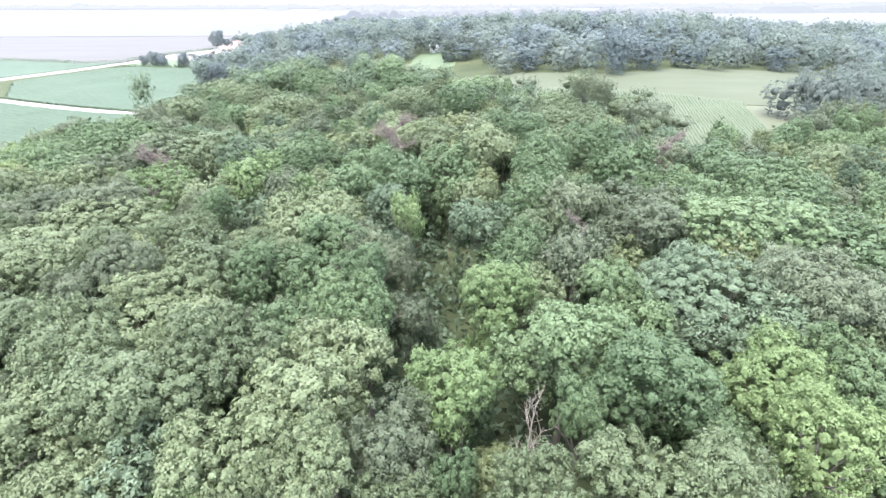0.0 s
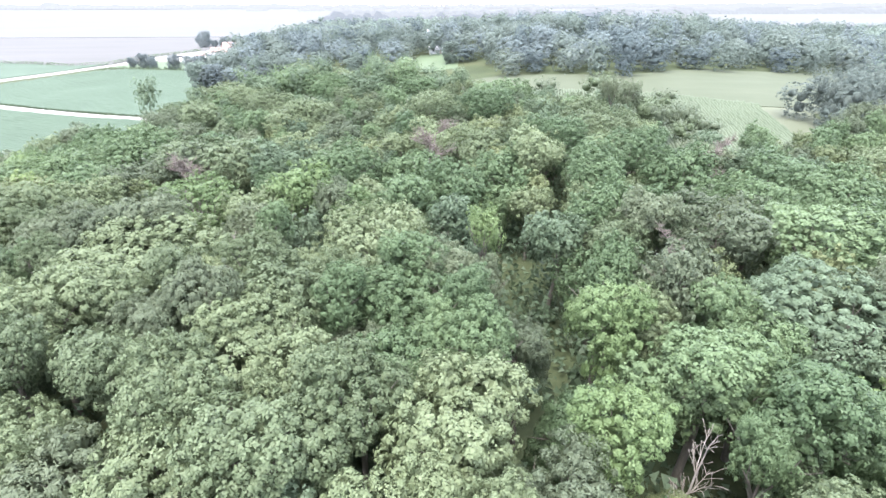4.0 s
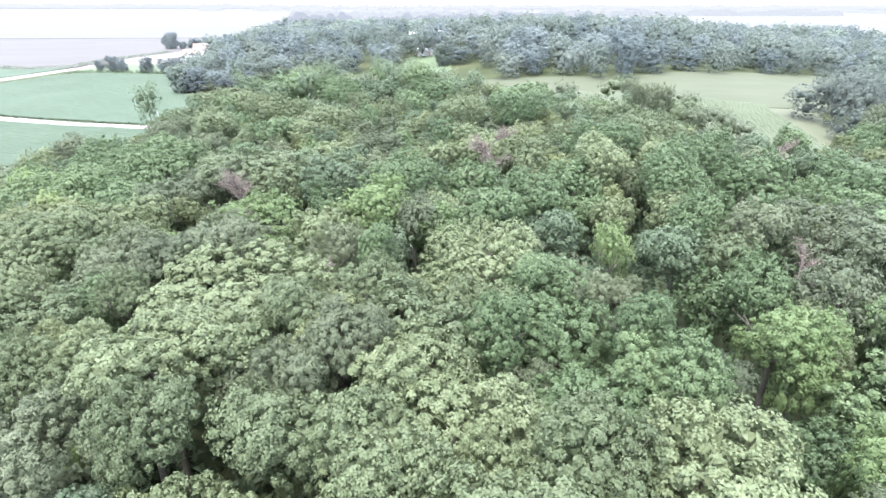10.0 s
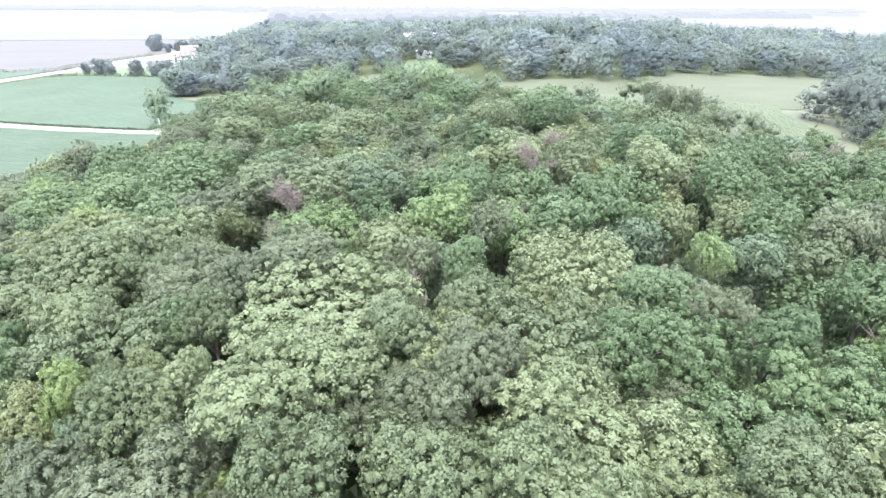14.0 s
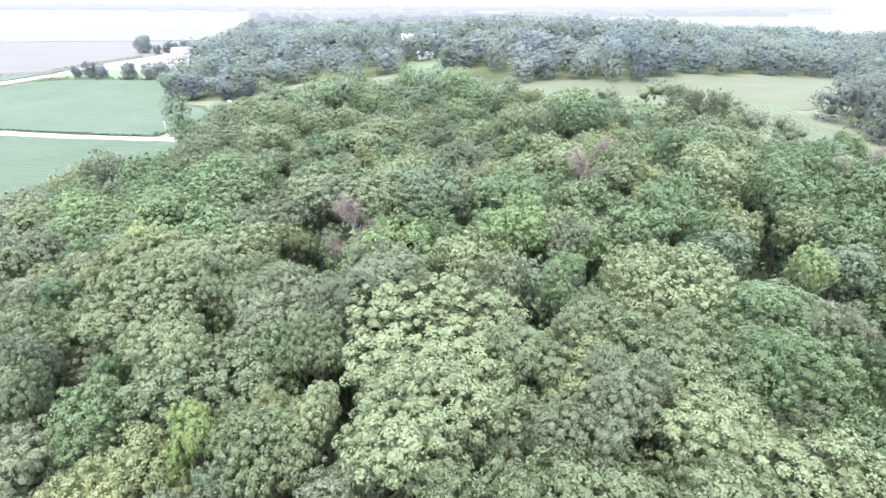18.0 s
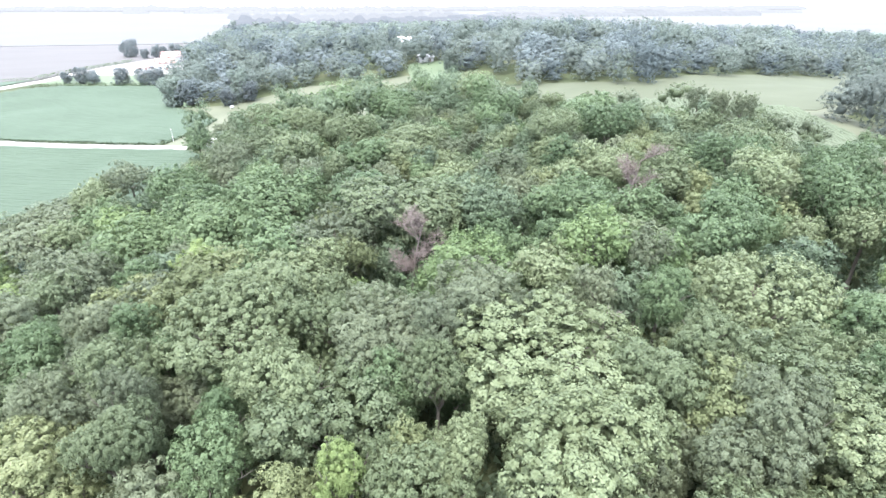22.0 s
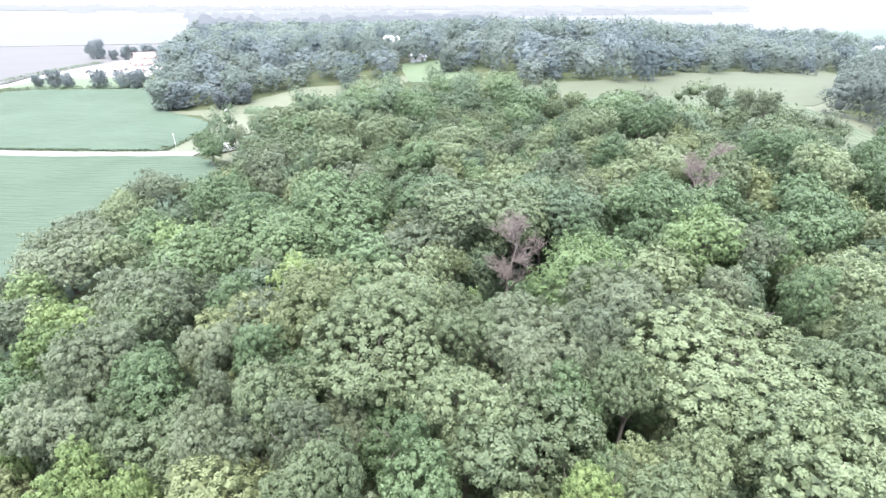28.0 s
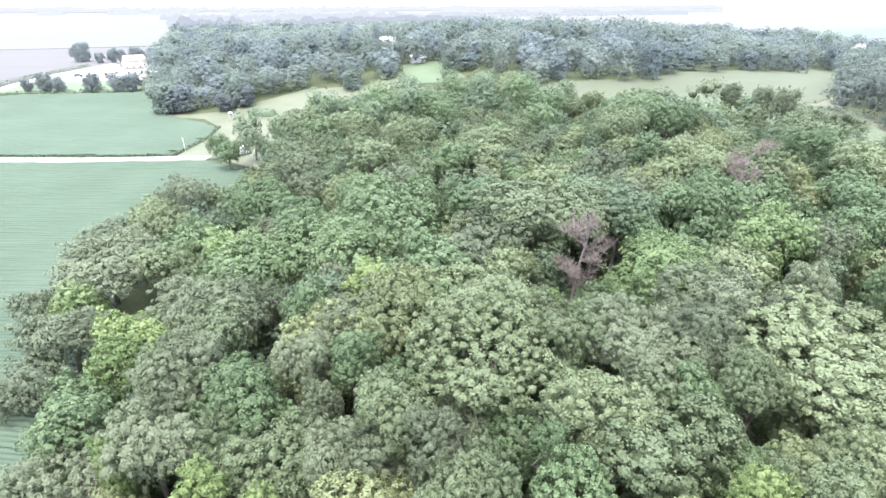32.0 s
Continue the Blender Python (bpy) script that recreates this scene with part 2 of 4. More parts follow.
def rows_field(name, poly, material, direction, spacing, top, label, category, seg=2.0, rough=0.18, side=0.55):
    """A crop in drilled rows: each row a rounded, uneven ridge of leaves."""
    a = radians(direction)
    along, across = np.array([math.cos(a), math.sin(a)]), np.array([-math.sin(a), math.cos(a)])
    p = np.array(poly)
    s0, s1 = (p @ across).min(), (p @ across).max()
    t0, t1 = (p @ along).min(), (p @ along).max()
    rng = np.random.default_rng(len(name))
    verts, faces, base = [], [], 0
    profile = ((-0.5, side), (-0.27, 0.93), (0.0, 1.0), (0.27, 0.93), (0.5, side))
    for s in np.arange(s0 + spacing / 2, s1, spacing):
        t = np.arange(t0, t1, seg)
        q = along[None] * t[:, None] + across[None] * s
        keep = inside(poly, q[:, 0], q[:, 1])
        if keep.sum() < 2:
            continue
        q = q[keep]
        wide = 1 + rng.uniform(-rough, rough, len(q))
        strip = np.empty((len(q), 5, 3))
        for k, (w, up) in enumerate(profile):
            strip[:, k, :2] = q + across[None] * (w * spacing * 0.98)
            strip[:, k, 2] = height(strip[:, k, 0], strip[:, k, 1]) + top * up * wide
        strip[[0, -1], :, 2] -= top * np.array([0.5, 0.85, 0.92, 0.85, 0.5])
        verts.append(strip.reshape(-1, 3))
        faces.append(grid_faces(len(q), 5) + base)
        base += len(q) * 5
    ob = mesh_object(name, np.concatenate(verts), np.concatenate(faces), material)
    return tagged(ob, label, category, "", "stuff")


def ribbon(name, line, width, material, lift, label, category, step=4.0):
    """A road or bank along a line of points, with shoulders."""
    pts = []
    for (x0, y0), (x1, y1) in zip(line, line[1:]):
        n = max(1, int(math.hypot(x1 - x0, y1 - y0) / step))
        pts += [(x0 + (x1 - x0) * k / n, y0 + (y1 - y0) * k / n) for k in range(n)]
    pts = np.array(pts + [line[-1]], float)
    d = np.gradient(pts, axis=0)
    d /= np.linalg.norm(d, axis=1)[:, None]
    side = np.stack([-d[:, 1], d[:, 0]], -1)
    strip = np.empty((len(pts), 5, 3))
    for k, (w, up) in enumerate(((-0.62, -0.4), (-0.5, 0.0), (0, 0.08), (0.5, 0.0), (0.62, -0.4))):
        strip[:, k, :2] = pts + side * (w * width)
        strip[:, k, 2] = height(strip[:, k, 0], strip[:, k, 1]) + lift + up
    ob = mesh_object(name, strip, grid_faces(len(pts), 5), material, None, True)
    return tagged(ob, label, category, "", "structure")


LEFT_EDGE = [(-122, 40), (-116, 85), (-115, 113), (-109, 134), (-103, 154), (-97, 171), (-93, 186)]
SOY_NEAR = [(-330, 40)] + LEFT_EDGE + [(-104, 204), (-118, 209), (-144, 220), (-330, 302)]
SOY_FAR = [(-118, 218), (-107, 236), (-104, 252), (-113, 265), (-124, 281), (-132, 330), (-150, 333), (-196, 343), (-212, 338), (-245, 302), (-219, 262)]
CORN = [(24, 158), (36, 140), (40, 118), (56, 110), (84, 122), (91, 139), (94, 154), (97, 166), (100, 173), (67, 190), (10, 212), (2, 182)]
HAY = [(10, 212), (67, 190), (100, 173), (108, 172), (130, 181), (168, 206), (250, 264), (250, 280), (190, 251), (132, 236), (99, 232), (72, 222), (50, 231), (24, 241), (-4, 236)]
rows_field("soybean_field", SOY_NEAR, MAT_SOY, -22, 0.76, 0.75, "dense green soybean rows in a low field", "crop", 4.5)
rows_field("soybean_field", SOY_FAR, MAT_SOY, -22, 1.5, 0.75, "dense green soybean field beside a gravel road", "crop", 2.5, 0.1)
rows_field("corn_field", CORN, MAT_CORN, 78, 0.95, 1.9, "tall tasselled green corn rows on an upland", "crop", 1.5, 0.12, 0.74)
sheet("hay_field", HAY, MAT_HAY, 0.3, "smooth pale green hay field on the upland", "field")
ribbon("farm_road", [(-330, 306), (-216, 256), (-178, 240), (-146, 225), (-118, 213), (-106, 207)], 5.0, MAT_GRAVEL, 0.25, "pale gravel farm road between soybean fields", "road")
ribbon("country_road", [(-480, 190), (-330, 262), (-256, 307), (-230, 332), (-207, 360), (-196, 400), (-182, 450), (-165, 520)], 6.0, MAT_GRAVEL, 0.3, "pale country road past the farmyard", "road")
sheet("field_margin", [(-117, 213), (-104, 206), (-92, 188), (-80, 198), (-60, 208), (-40, 236), (-40, 262), (-14, 280), (-18, 289), (-41, 285), (-66, 294), (-104, 276), (-116, 277), (-129, 284), (-131, 281), (-110, 267), (-104, 251), (-107, 237), (-113, 222)], MAT_DRY, 0.12, "pale dry grass margin between field and wood", "grass")
sheet("lawn", [(-18, 274), (-6, 268), (6, 270), (9, 296), (6, 313), (-12, 315), (-16, 300)], MAT_GRASS, 0.15, "mown green lawn in a gap in the wood", "lawn")
sheet("clearing", [(-50, 78), (-42, 76), (-40, 100), (-45, 108), (-52, 104)], MAT_GRASS, 0.12, "small grassy clearing between the trees", "grass")
sheet("grass_track", [(34, 106), (52, 98), (66, 99), (100, 112), (110, 130), (112, 150), (112, 164), (130, 174), (172, 202), (168, 210), (128, 185), (104, 176), (92, 168), (88, 154), (85, 139), (78, 124), (56, 114), (38, 120)], MAT_DRY, 0.12, "grassy track between wood and corn", "grass")
sheet("farmyard", [(-198, 402), (-192, 375), (-146, 365), (-138, 420), (-136, 470), (-172, 460)], MAT_GRAVEL, 0.2, "pale gravel farmyard", "yard")
sheet("yard_lawn", [(-208, 352), (-196, 346), (-150, 336), (-140, 332), (-146, 364), (-194, 374), (-200, 368)], MAT_GRASS, 0.2, "mown lawn beside the farmyard", "lawn")
sheet("stubble_field", [(-900, 190), (-480, 196), (-330, 268), (-256, 313), (-212, 362), (-200, 402), (-178, 460), (-120, 640), (-900, 640)], MAT_TAN, 0.35, "tan stubble field beyond the country road, paled for haze", "field", 30)
sheet("roadside_field", [(-256, 313), (-230, 338), (-214, 362), (-236, 356), (-259, 363), (-304, 373), (-420, 392), (-420, 240), (-330, 272)], MAT_SOY, 0.45, "pale green crop strip beyond the country road", "field", 20)
sheet("pale_field", [(-4400, 645), (-240, 645), (20, 660), (20, 4640), (-4400, 4640)], MAT_PALE, 0.5, "farmland in the distance, coloured pale to stand for haze", "field", 120)
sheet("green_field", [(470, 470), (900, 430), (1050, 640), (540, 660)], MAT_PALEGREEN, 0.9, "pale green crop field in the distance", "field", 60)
sheet("pale_field", [(432, 420), (700, 380), (4400, 380), (4400, 4640), (24, 4640), (24, 660), (380, 640)], MAT_PALE, 0.5, "farmland in the distance, coloured pale to stand for haze", "field", 120)

# ---- trees ----


def leaf_quads(points, normals, rng, length, width, droop):
    """One folded leaf spray at each point."""
    n = len(points)
    t = rng.normal(size=(n, 3))
    t[:, 2] -= droop
    t -= (t * normals).sum(1)[:, None] * normals
    t /= np.linalg.norm(t, axis=1)[:, None] + 1e-9
    b = np.cross(normals, t)
    size = rng.uniform(0.65, 1.35, (n, 1))
    a, w, f = t * length * size / 2, b * width * size / 2, normals * width * size * 0.18
    return np.stack([points - a, points + w + f, points + a, points - w + f], 1)


def ball_mesh(turns, rings):
    """A coarse ball for inner foliage."""
    v = [(0, 0, 1)] + [(math.sin(math.pi * a / rings) * math.cos(2 * math.pi * b / turns), math.sin(math.pi * a / rings) * math.sin(2 * math.pi * b / turns), math.cos(math.pi * a / rings)) for a in range(1, rings) for b in range(turns)] + [(0, 0, -1)]
    f = [(0, 1 + b, 1 + (b + 1) % turns) for b in range(turns)]
    for a in range(rings - 2):
        for b in range(turns):
            p, q = 1 + a * turns + b, 1 + a * turns + (b + 1) % turns
            f += [(p, p + turns, q + turns), (p, q + turns, q)]
    last, base = len(v) - 1, 1 + (rings - 2) * turns
    f += [(base + b, last, base + (b + 1) % turns) for b in range(turns)]
    return np.array(v, float), np.array(f)


BALL, BALL_FACES = ball_mesh(8, 5)


def leaf_sprays(points, normals, rng, length, width, droop):
    """One pointed leaf spray at each point."""
    n = len(points)
    t = rng.normal(size=(n, 3))
    t[:, 2] -= droop
    t -= (t * normals).sum(1)[:, None] * normals
    t /= np.linalg.norm(t, axis=1)[:, None] + 1e-9
    b = np.cross(normals, t)
    size = rng.uniform(0.6, 1.4, (n, 1))
    a, w = t * length * size, b * width * size / 2
    return np.stack([points - a * 0.45 - w, points - a * 0.45 + w, points + a * 0.55], 1)


def crown_leaves(seed, radius, rise, centre, lobes, puffs, leaves, length, width, puff, droop, low, inner=80, fill=10, upward=0.05, dome=0.3, solid=0.0):
    """A crown: lobes that carry puffs, puffs that carry leaf sprays round denser inner foliage. Vertices and triangles."""
    rng = np.random.default_rng(seed)
    axes = np.array([radius, radius, rise])
    deep = low < -0.96
    hubs = [(np.array([0, 0, 0.08]), 0.6)]
    if deep:
        hubs.append((np.array([0, 0, -0.45]), 0.6))
    for k in range(lobes):
        a = k * 2.4 + rng.uniform(-0.4, 0.4)
        d = rng.uniform(0.4, 0.76)
        hubs.append((np.array([math.cos(a) * d, math.sin(a) * d, rng.uniform(-0.62 if deep else -0.4, 0.58)]), rng.uniform(0.26, 0.48)))
    # points spread evenly over the outside of the joined lobes
    pick = rng.integers(len(hubs), size=puffs * 30)
    d = rng.normal(size=(len(pick), 3))
    d /= np.linalg.norm(d, axis=1)[:, None]
    mid, rad = np.array([h[0] for h in hubs]), np.array([h[1] for h in hubs])
    p = mid[pick] + d * rad[pick][:, None]
    gap = np.linalg.norm(p[:, None] - mid[None], axis=2) / rad[None]
    ok = (p[:, 2] > low) & (d[:, 2] > (-0.8 if deep else -0.68)) & (gap.min(1) > 0.9)
    p, d = p[ok] * axes, d[ok]
    far, chosen = np.full(len(p), 1e9), [0]
    for _ in range(puffs - 1):
        far = np.minimum(far, np.linalg.norm(p - p[chosen[-1]], axis=1))
        chosen.append(int(far.argmax()))
    leader = rng.random(puffs) < 0.13
    spots, outs = (p[chosen] + d[chosen] * (puff * (rng.uniform(-0.85, 0.45, (puffs, 1)) + leader[:, None] * 1.25))) / axes, d[chosen]
    spots, outs = np.array(spots) * axes, np.array(outs)
    size = puff * rng.uniform(0.5, 1.5, len(spots)) * np.where(leader, 0.62, 1.0)
    n = puffs * leaves
    i = np.repeat(np.arange(puffs), leaves)
    d = rng.normal(size=(n, 3)) + outs[i] * 0.9 + np.array([0, 0, 0.35])
    d /= np.linalg.norm(d, axis=1)[:, None]
    p = spots[i] + d * (size[i] * rng.uniform(0.8, 1.12, n))[:, None] * np.array([1, 1, 0.9])
    round_way = p / axes ** 2
    round_way /= np.linalg.norm(round_way, axis=1)[:, None] + 1e-9
    nor = d * (1 - dome) + round_way * dome + rng.normal(size=(n, 3)) * 0.3 + np.array([0, 0, upward])
    nor /= np.linalg.norm(nor, axis=1)[:, None]
    sheets = [leaf_sprays(p, nor, rng, length, width, droop)]
    # shaded inner foliage of puffs and lobes
    i = np.repeat(np.arange(puffs), fill)
    d = rng.normal(size=(len(i), 3))
    d /= np.linalg.norm(d, axis=1)[:, None]
    q = spots[i] - outs[i] * (size[i] * 0.25)[:, None] + d * (size[i] * rng.uniform(0.1, 0.55, len(i)))[:, None]
    way = d + rng.normal(size=(len(i), 3)) * 0.3
    sheets.append(leaf_sprays(q, way / np.linalg.norm(way, axis=1)[:, None], rng, puff * 0.6, puff * 0.5, 0))
    if inner:
        i = np.repeat(np.arange(len(hubs)), inner)
        d = rng.normal(size=(len(i), 3))
        d /= np.linalg.norm(d, axis=1)[:, None]
        q = (mid[i] + d * (rad[i] * rng.uniform(0.25, 0.72, len(i)))[:, None]) * axes
        way = d + rng.normal(size=(len(i), 3)) * 0.35
        sheets.append(leaf_sprays(q, way / np.linalg.norm(way, axis=1)[:, None], rng, 0.7, 0.55, 0))
    leaf = np.concatenate(sheets).reshape(-1, 3)
    if not deep:
        leaf[:, 2] = np.where(leaf[:, 2] < -0.3 * rise, leaf[:, 2] * 2.05 + 0.315 * rise, leaf[:, 2])
    leaf[:, 2] += centre
    tris = np.arange(len(leaf)).reshape(-1, 3)
    if solid:
        # the closed mass of each lobe of a far crown
        lump = np.concatenate([(c + BALL * (k * solid * rng.uniform(0.86, 1.1, (len(BALL), 1)))) * axes + np.array([0, 0, centre]) for c, k in hubs])
        tris = np.concatenate([tris, (np.arange(len(hubs))[:, None, None] * len(BALL) + BALL_FACES[None]).reshape(-1, 3) + len(leaf)])
        leaf = np.concatenate([leaf, lump])
    return leaf, tris


# kind: radius, rise, centre, lobes, puffs, leaves, length, width, puff, droop, low
FORM = {
    "oak": (5.0, 4.8, 15.0, 9, 170, 58, 0.225, 0.205, 0.62, 0.3, -0.85),
    "maple": (4.6, 5.2, 14.6, 8, 155, 60, 0.22, 0.195, 0.64, 0.6, -0.95),
    "ash": (4.5, 5.0, 14.8, 7, 140, 64, 0.25, 0.165, 0.66, 0.5, -0.9),
    "elm": (4.3, 4.5, 14.4, 8, 150, 66, 0.30, 0.12, 0.62, 1.6, -0.9),
    "hickory": (3.9, 5.0, 14.7, 7, 130, 60, 0.225, 0.165, 0.62, 0.5, -0.9),
    "walnut": (3.7, 5.5, 14.0, 7, 130, 60, 0.29, 0.145, 0.64, 0.9, -0.95),
    "linden": (4.0, 5.4, 14.2, 7, 135, 58, 0.23, 0.20, 0.66, 0.9, -0.95),
    "locust": (3.6, 4.8, 14.2, 6, 120, 58, 0.23, 0.18, 0.62, 0.6, -0.95),
    "willow": (4.8, 7.6, 8.0, 8, 130, 30, 0.40, 0.34, 0.80, 0.6, -0.98),
    "sycamore": (4.9, 7.4, 8.2, 9, 130, 30, 0.40, 0.36, 0.80, 0.6, -0.98),
    "poplar": (4.4, 8.0, 8.4, 7, 130, 30, 0.40, 0.34, 0.80, 0.6, -0.98),
    "basswood": (4.6, 7.8, 8.2, 8, 130, 30, 0.40, 0.36, 0.80, 0.6, -0.98),
    "cottonwood": (5.0, 8.2, 8.6, 9, 130, 30, 0.40, 0.34, 0.80, 0.6, -0.98),
}
LOOKS = {
    "oak": "broad oak with clumped grey-green leaves in a dense wood",
    "maple": "full green maple with a rounded lobed crown in the wood",
    "ash": "bright yellow-green ash with a soft rounded crown",
    "elm": "grey-green elm with fine drooping twigs among other trees",
    "hickory": "yellowish olive-green hickory standing in the wood",
    "walnut": "slender blue-green walnut with feathery leaves",
    "linden": "dark green linden with a tall dense crown",
    "locust": "bright yellow-green locust with a light crown",
    "willow": "willow leafed to the ground at a field edge, greyed to stand for haze",
    "poplar": "green poplar leafed to the ground at a field edge, paled to stand for haze",
}


def tube(verts, faces, path, radii, sides=6):
    """Adds a tapered tube along a path."""
    path = [Vector(p) for p in path]
    base = len(verts)
    for k, p in enumerate(path):
        d = (path[min(k + 1, len(path) - 1)] - path[max(k - 1, 0)]).normalized()
        a = d.orthogonal().normalized()
        b = d.cross(a)
        for s in range(sides):
            w = 2 * math.pi * s / sides
            verts.append(p + (a * math.cos(w) + b * math.sin(w)) * radii[k])
    for k in range(len(path) - 1):
        for s in range(sides):
            i, j = base + k * sides + s, base + k * sides + (s + 1) % sides
            faces.append((i, j, j + sides, i + sides))


def bend(start, way, length, rng, steps=4, wander=0.18, lift=0.0):
    p, d, out = Vector(start), Vector(way).normalized(), [Vector(start)]
    for _ in range(steps):
        d = (d + Vector((rng.uniform(-wander, wander), rng.uniform(-wander, wander), rng.uniform(-wander, wander) * 0.6 + lift))).normalized()
        p = p + d * (length / steps)
        out.append(p)
    return out


def trunk_arrays(seed, radius, rise, centre):
    rng = random.Random(seed)
    verts, faces = [], []
    fork = centre - rise * rng.uniform(0.55, 0.75)
    stem = bend((0, 0, -0.6), (0, 0, 1), fork + 0.6, rng, 4, 0.05)
    tube(verts, faces, stem, [0.42, 0.33, 0.30, 0.27, 0.25], 7)
    n = rng.randint(4, 6)
    for k in range(n):
        a = 2 * math.pi * (k + rng.uniform(-0.3, 0.3)) / n
        d = Vector((math.cos(a) * 0.55, math.sin(a) * 0.55, 1))
        limb = bend(stem[-1] - Vector((0, 0, 0.3)), d, rise * 1.15, rng, 4, 0.2)
        tube(verts, faces, limb, [0.19, 0.15, 0.11, 0.07, 0.03], 5)
        for q in (2, 3):
            twig = bend(limb[q], d + Vector((rng.uniform(-1, 1), rng.uniform(-1, 1), 0)), radius * 0.55, rng, 3, 0.25)
            tube(verts, faces, twig, [0.07, 0.05, 0.03, 0.012], 4)
    return np.array(verts), np.array(faces)


PROTO = {}


def plant_tree(kind, x, y, wide, middle, spin, variant, detail, squash=0.0):
    """One tree: a trunk with limbs and a crown of leaves whose middle is at that height over the ground."""
    grand = wide > 1.22
    key = (kind, variant, detail, grand)
    if key not in PROTO:
        radius, rise, centre, lobes, puffs, leaves, length, width, puff, droop, low = FORM[kind]
        if grand:
            radius, rise, puffs, lobes = radius * 1.5, rise * 1.3, int(puffs * 1.9), lobes + 4
        seed = 100 * variant + len(kind) * 7 + ord(kind[0])
        if detail == 0:
            cv, cf = crown_leaves(seed, radius, rise, 0, lobes, int(puffs * 1.12), int(leaves * 1.36), length * 0.92, width * 0.92, puff * 0.95, droop, low)
        elif detail == 1:
            cv, cf = crown_leaves(seed, radius, rise, 0, lobes, int(puffs * 0.95), 32, length * 1.3, width * 1.35, puff * 1.16, droop, low, 60, 8, 0.1, 0.42)
        else:
            cv, cf = crown_leaves(seed, radius, rise, 0, lobes, int(puffs * 0.42), 16, length * 2.0, width * 2.0, puff * 1.4, droop, low)
        root = new(kind + "_tree")
        tagged(root, LOOKS[kind], "tree", "trees of the wood")
        v, f = trunk_arrays(seed, radius, rise, centre)
        mesh_object("trunk", v, f, MAT_BARK, root, True)
        mesh_object("crown", cv, cf, LEAF[kind], root, True)
        PROTO[key] = root
    else:
        root = copy_thing(PROTO[key], pose(0, 0, 0))
    root.matrix_basis = pose(x, y, float(height(x, y)), 0, 0, spin)
    upright = squash or 0.42 + 0.58 * min(wide, 1.15)
    if grand:
        wide, upright = wide / 1.5, upright / 1.3
    for ob in root.children:
        if ob.data.name.startswith("trunk"):
            ob.scale = (0.35 + 0.65 * wide, 0.35 + 0.65 * wide, middle / FORM[kind][2])
        else:
            ob.location, ob.scale = (0, 0, middle), (wide, wide, upright)
    return root


# outlines of the woods
WOOD_MAIN = [(-118, 8), (-111, 85), (-110, 112), (-104, 133), (-98, 153), (-91, 170), (-84, 188), (-72, 202), (-44, 204), (-24, 205), (2, 178), (22, 162), (35, 148), (40, 130), (43, 112), (54, 104), (66, 106), (78, 114), (98, 130), (130, 130), (130, 8)]
WOOD_RIGHT = [(130, 20), (130, 122), (100, 128), (101, 142), (102, 152), (100, 160), (112, 169), (128, 178), (166, 204), (244, 258), (330, 250), (330, 20)]
WOOD_FAR = [(-140, 420), (-135, 334), (-127, 291), (-114, 285), (-104, 284), (-66, 299), (-42, 290), (-20, 288), (-15, 310), (7, 312), (11, 296), (10, 282), (26, 238), (50, 228), (72, 219), (99, 229), (132, 233), (190, 248), (244, 277), (420, 300), (430, 420)]
DEAD = [(6.1, 28.4), (-52.6, 88.6), (-11.8, 100.6), (40.2, 94.5), (-35.6, 64.9), (16.1, 55.7)]
GAPS = [(x, y, 1.0) for x, y in DEAD] + [(-1.5, 64, 4.0), (-0.6, 55, 4.0), (-1, 48, 2.6), (-1.6, 71, 3.4), (-1.7, 77, 3.2), (-26.3, 148, 3.4), (-46.3, 92, 3.6), (-45.4, 84, 3.0), (-44.6, 74, 2.2), (-52.5, 54.5, 2.0), (-46.5, 56, 2.0), (8.4, 76, 2.6), (-68.9, 58.9, 1.5), (-66.3, 133, 1.6), (21.9, 35, 2.0), (6.0, 32.5, 2.6), (13, 31.6, 1.8), (5.9, 51.4, 1.5), (-52.6, 88.6, 2.6), (-54.5, 85.5, 2.2), (-11.8, 100.6, 2.6), (-12.4, 96.5, 2.0), (40.2, 94.5, 2.4)]

# places where single crowns stand out: x, y, width factor, metres above or below the usual top
PLACED = []
PLACED += [("ash", *p) for p in (
    (-14.1, 19.7, 0.47, 0), (25.3, 24.1, 0.84, 0), (1, 28.4, 0.79, 0), (25.9, 31.6, 1, 0), (4.7, 43.1, 0.92, 0), (-4.4, 58.7, 0.48, 0), (-22.6, 76.6, 1.05, 0), (-45.5, 78, 1.53, 0), (-30, 78.7, 1.1, 0), (-95.9, 114.9, 1.23, 0), (-120.1, 115, 0.92, 0), (-68.1, 203.8, 1.72, 0),)]
PLACED += [("elm", *p) for p in (
    (-3.6, 23.9, 0.84, 0), (13.3, 29, 0.49, -4), (-54.7, 40.4, 1.34, 0), (-3.3, 40.4, 0.63, -2), (36.5, 41.2, 1.41, 0), (-36.3, 43.7, 0.83, 0), (37.2, 45.6, 1, 0), (-32.5, 45.8, 0.8, 0), (-35.1, 46.6, 0.68, -3), (14.1, 48.7, 0.95, 0), (-40.7, 48.9, 0.9, -2), (-5, 52.3, 0.54, -2), (-77.8, 54.3, 0.91, -3), (-8.7, 54.6, 0.87, 0), (26.1, 62.3, 1.69, 0), (-81.5, 63.7, 0.55, 0), (-59.9, 63.9, 0.99, 0), (17.1, 64.3, 0.92, 0), (-53.3, 65.9, 0.86, 0), (-44.7, 66.1, 0.46, 0), (-88.9, 66.5, 0.57, 0), (-85.7, 67.2, 0.85, 0), (-57.7, 67.8, 1.46, 0), (-35.8, 68, 0.64, -1),)]
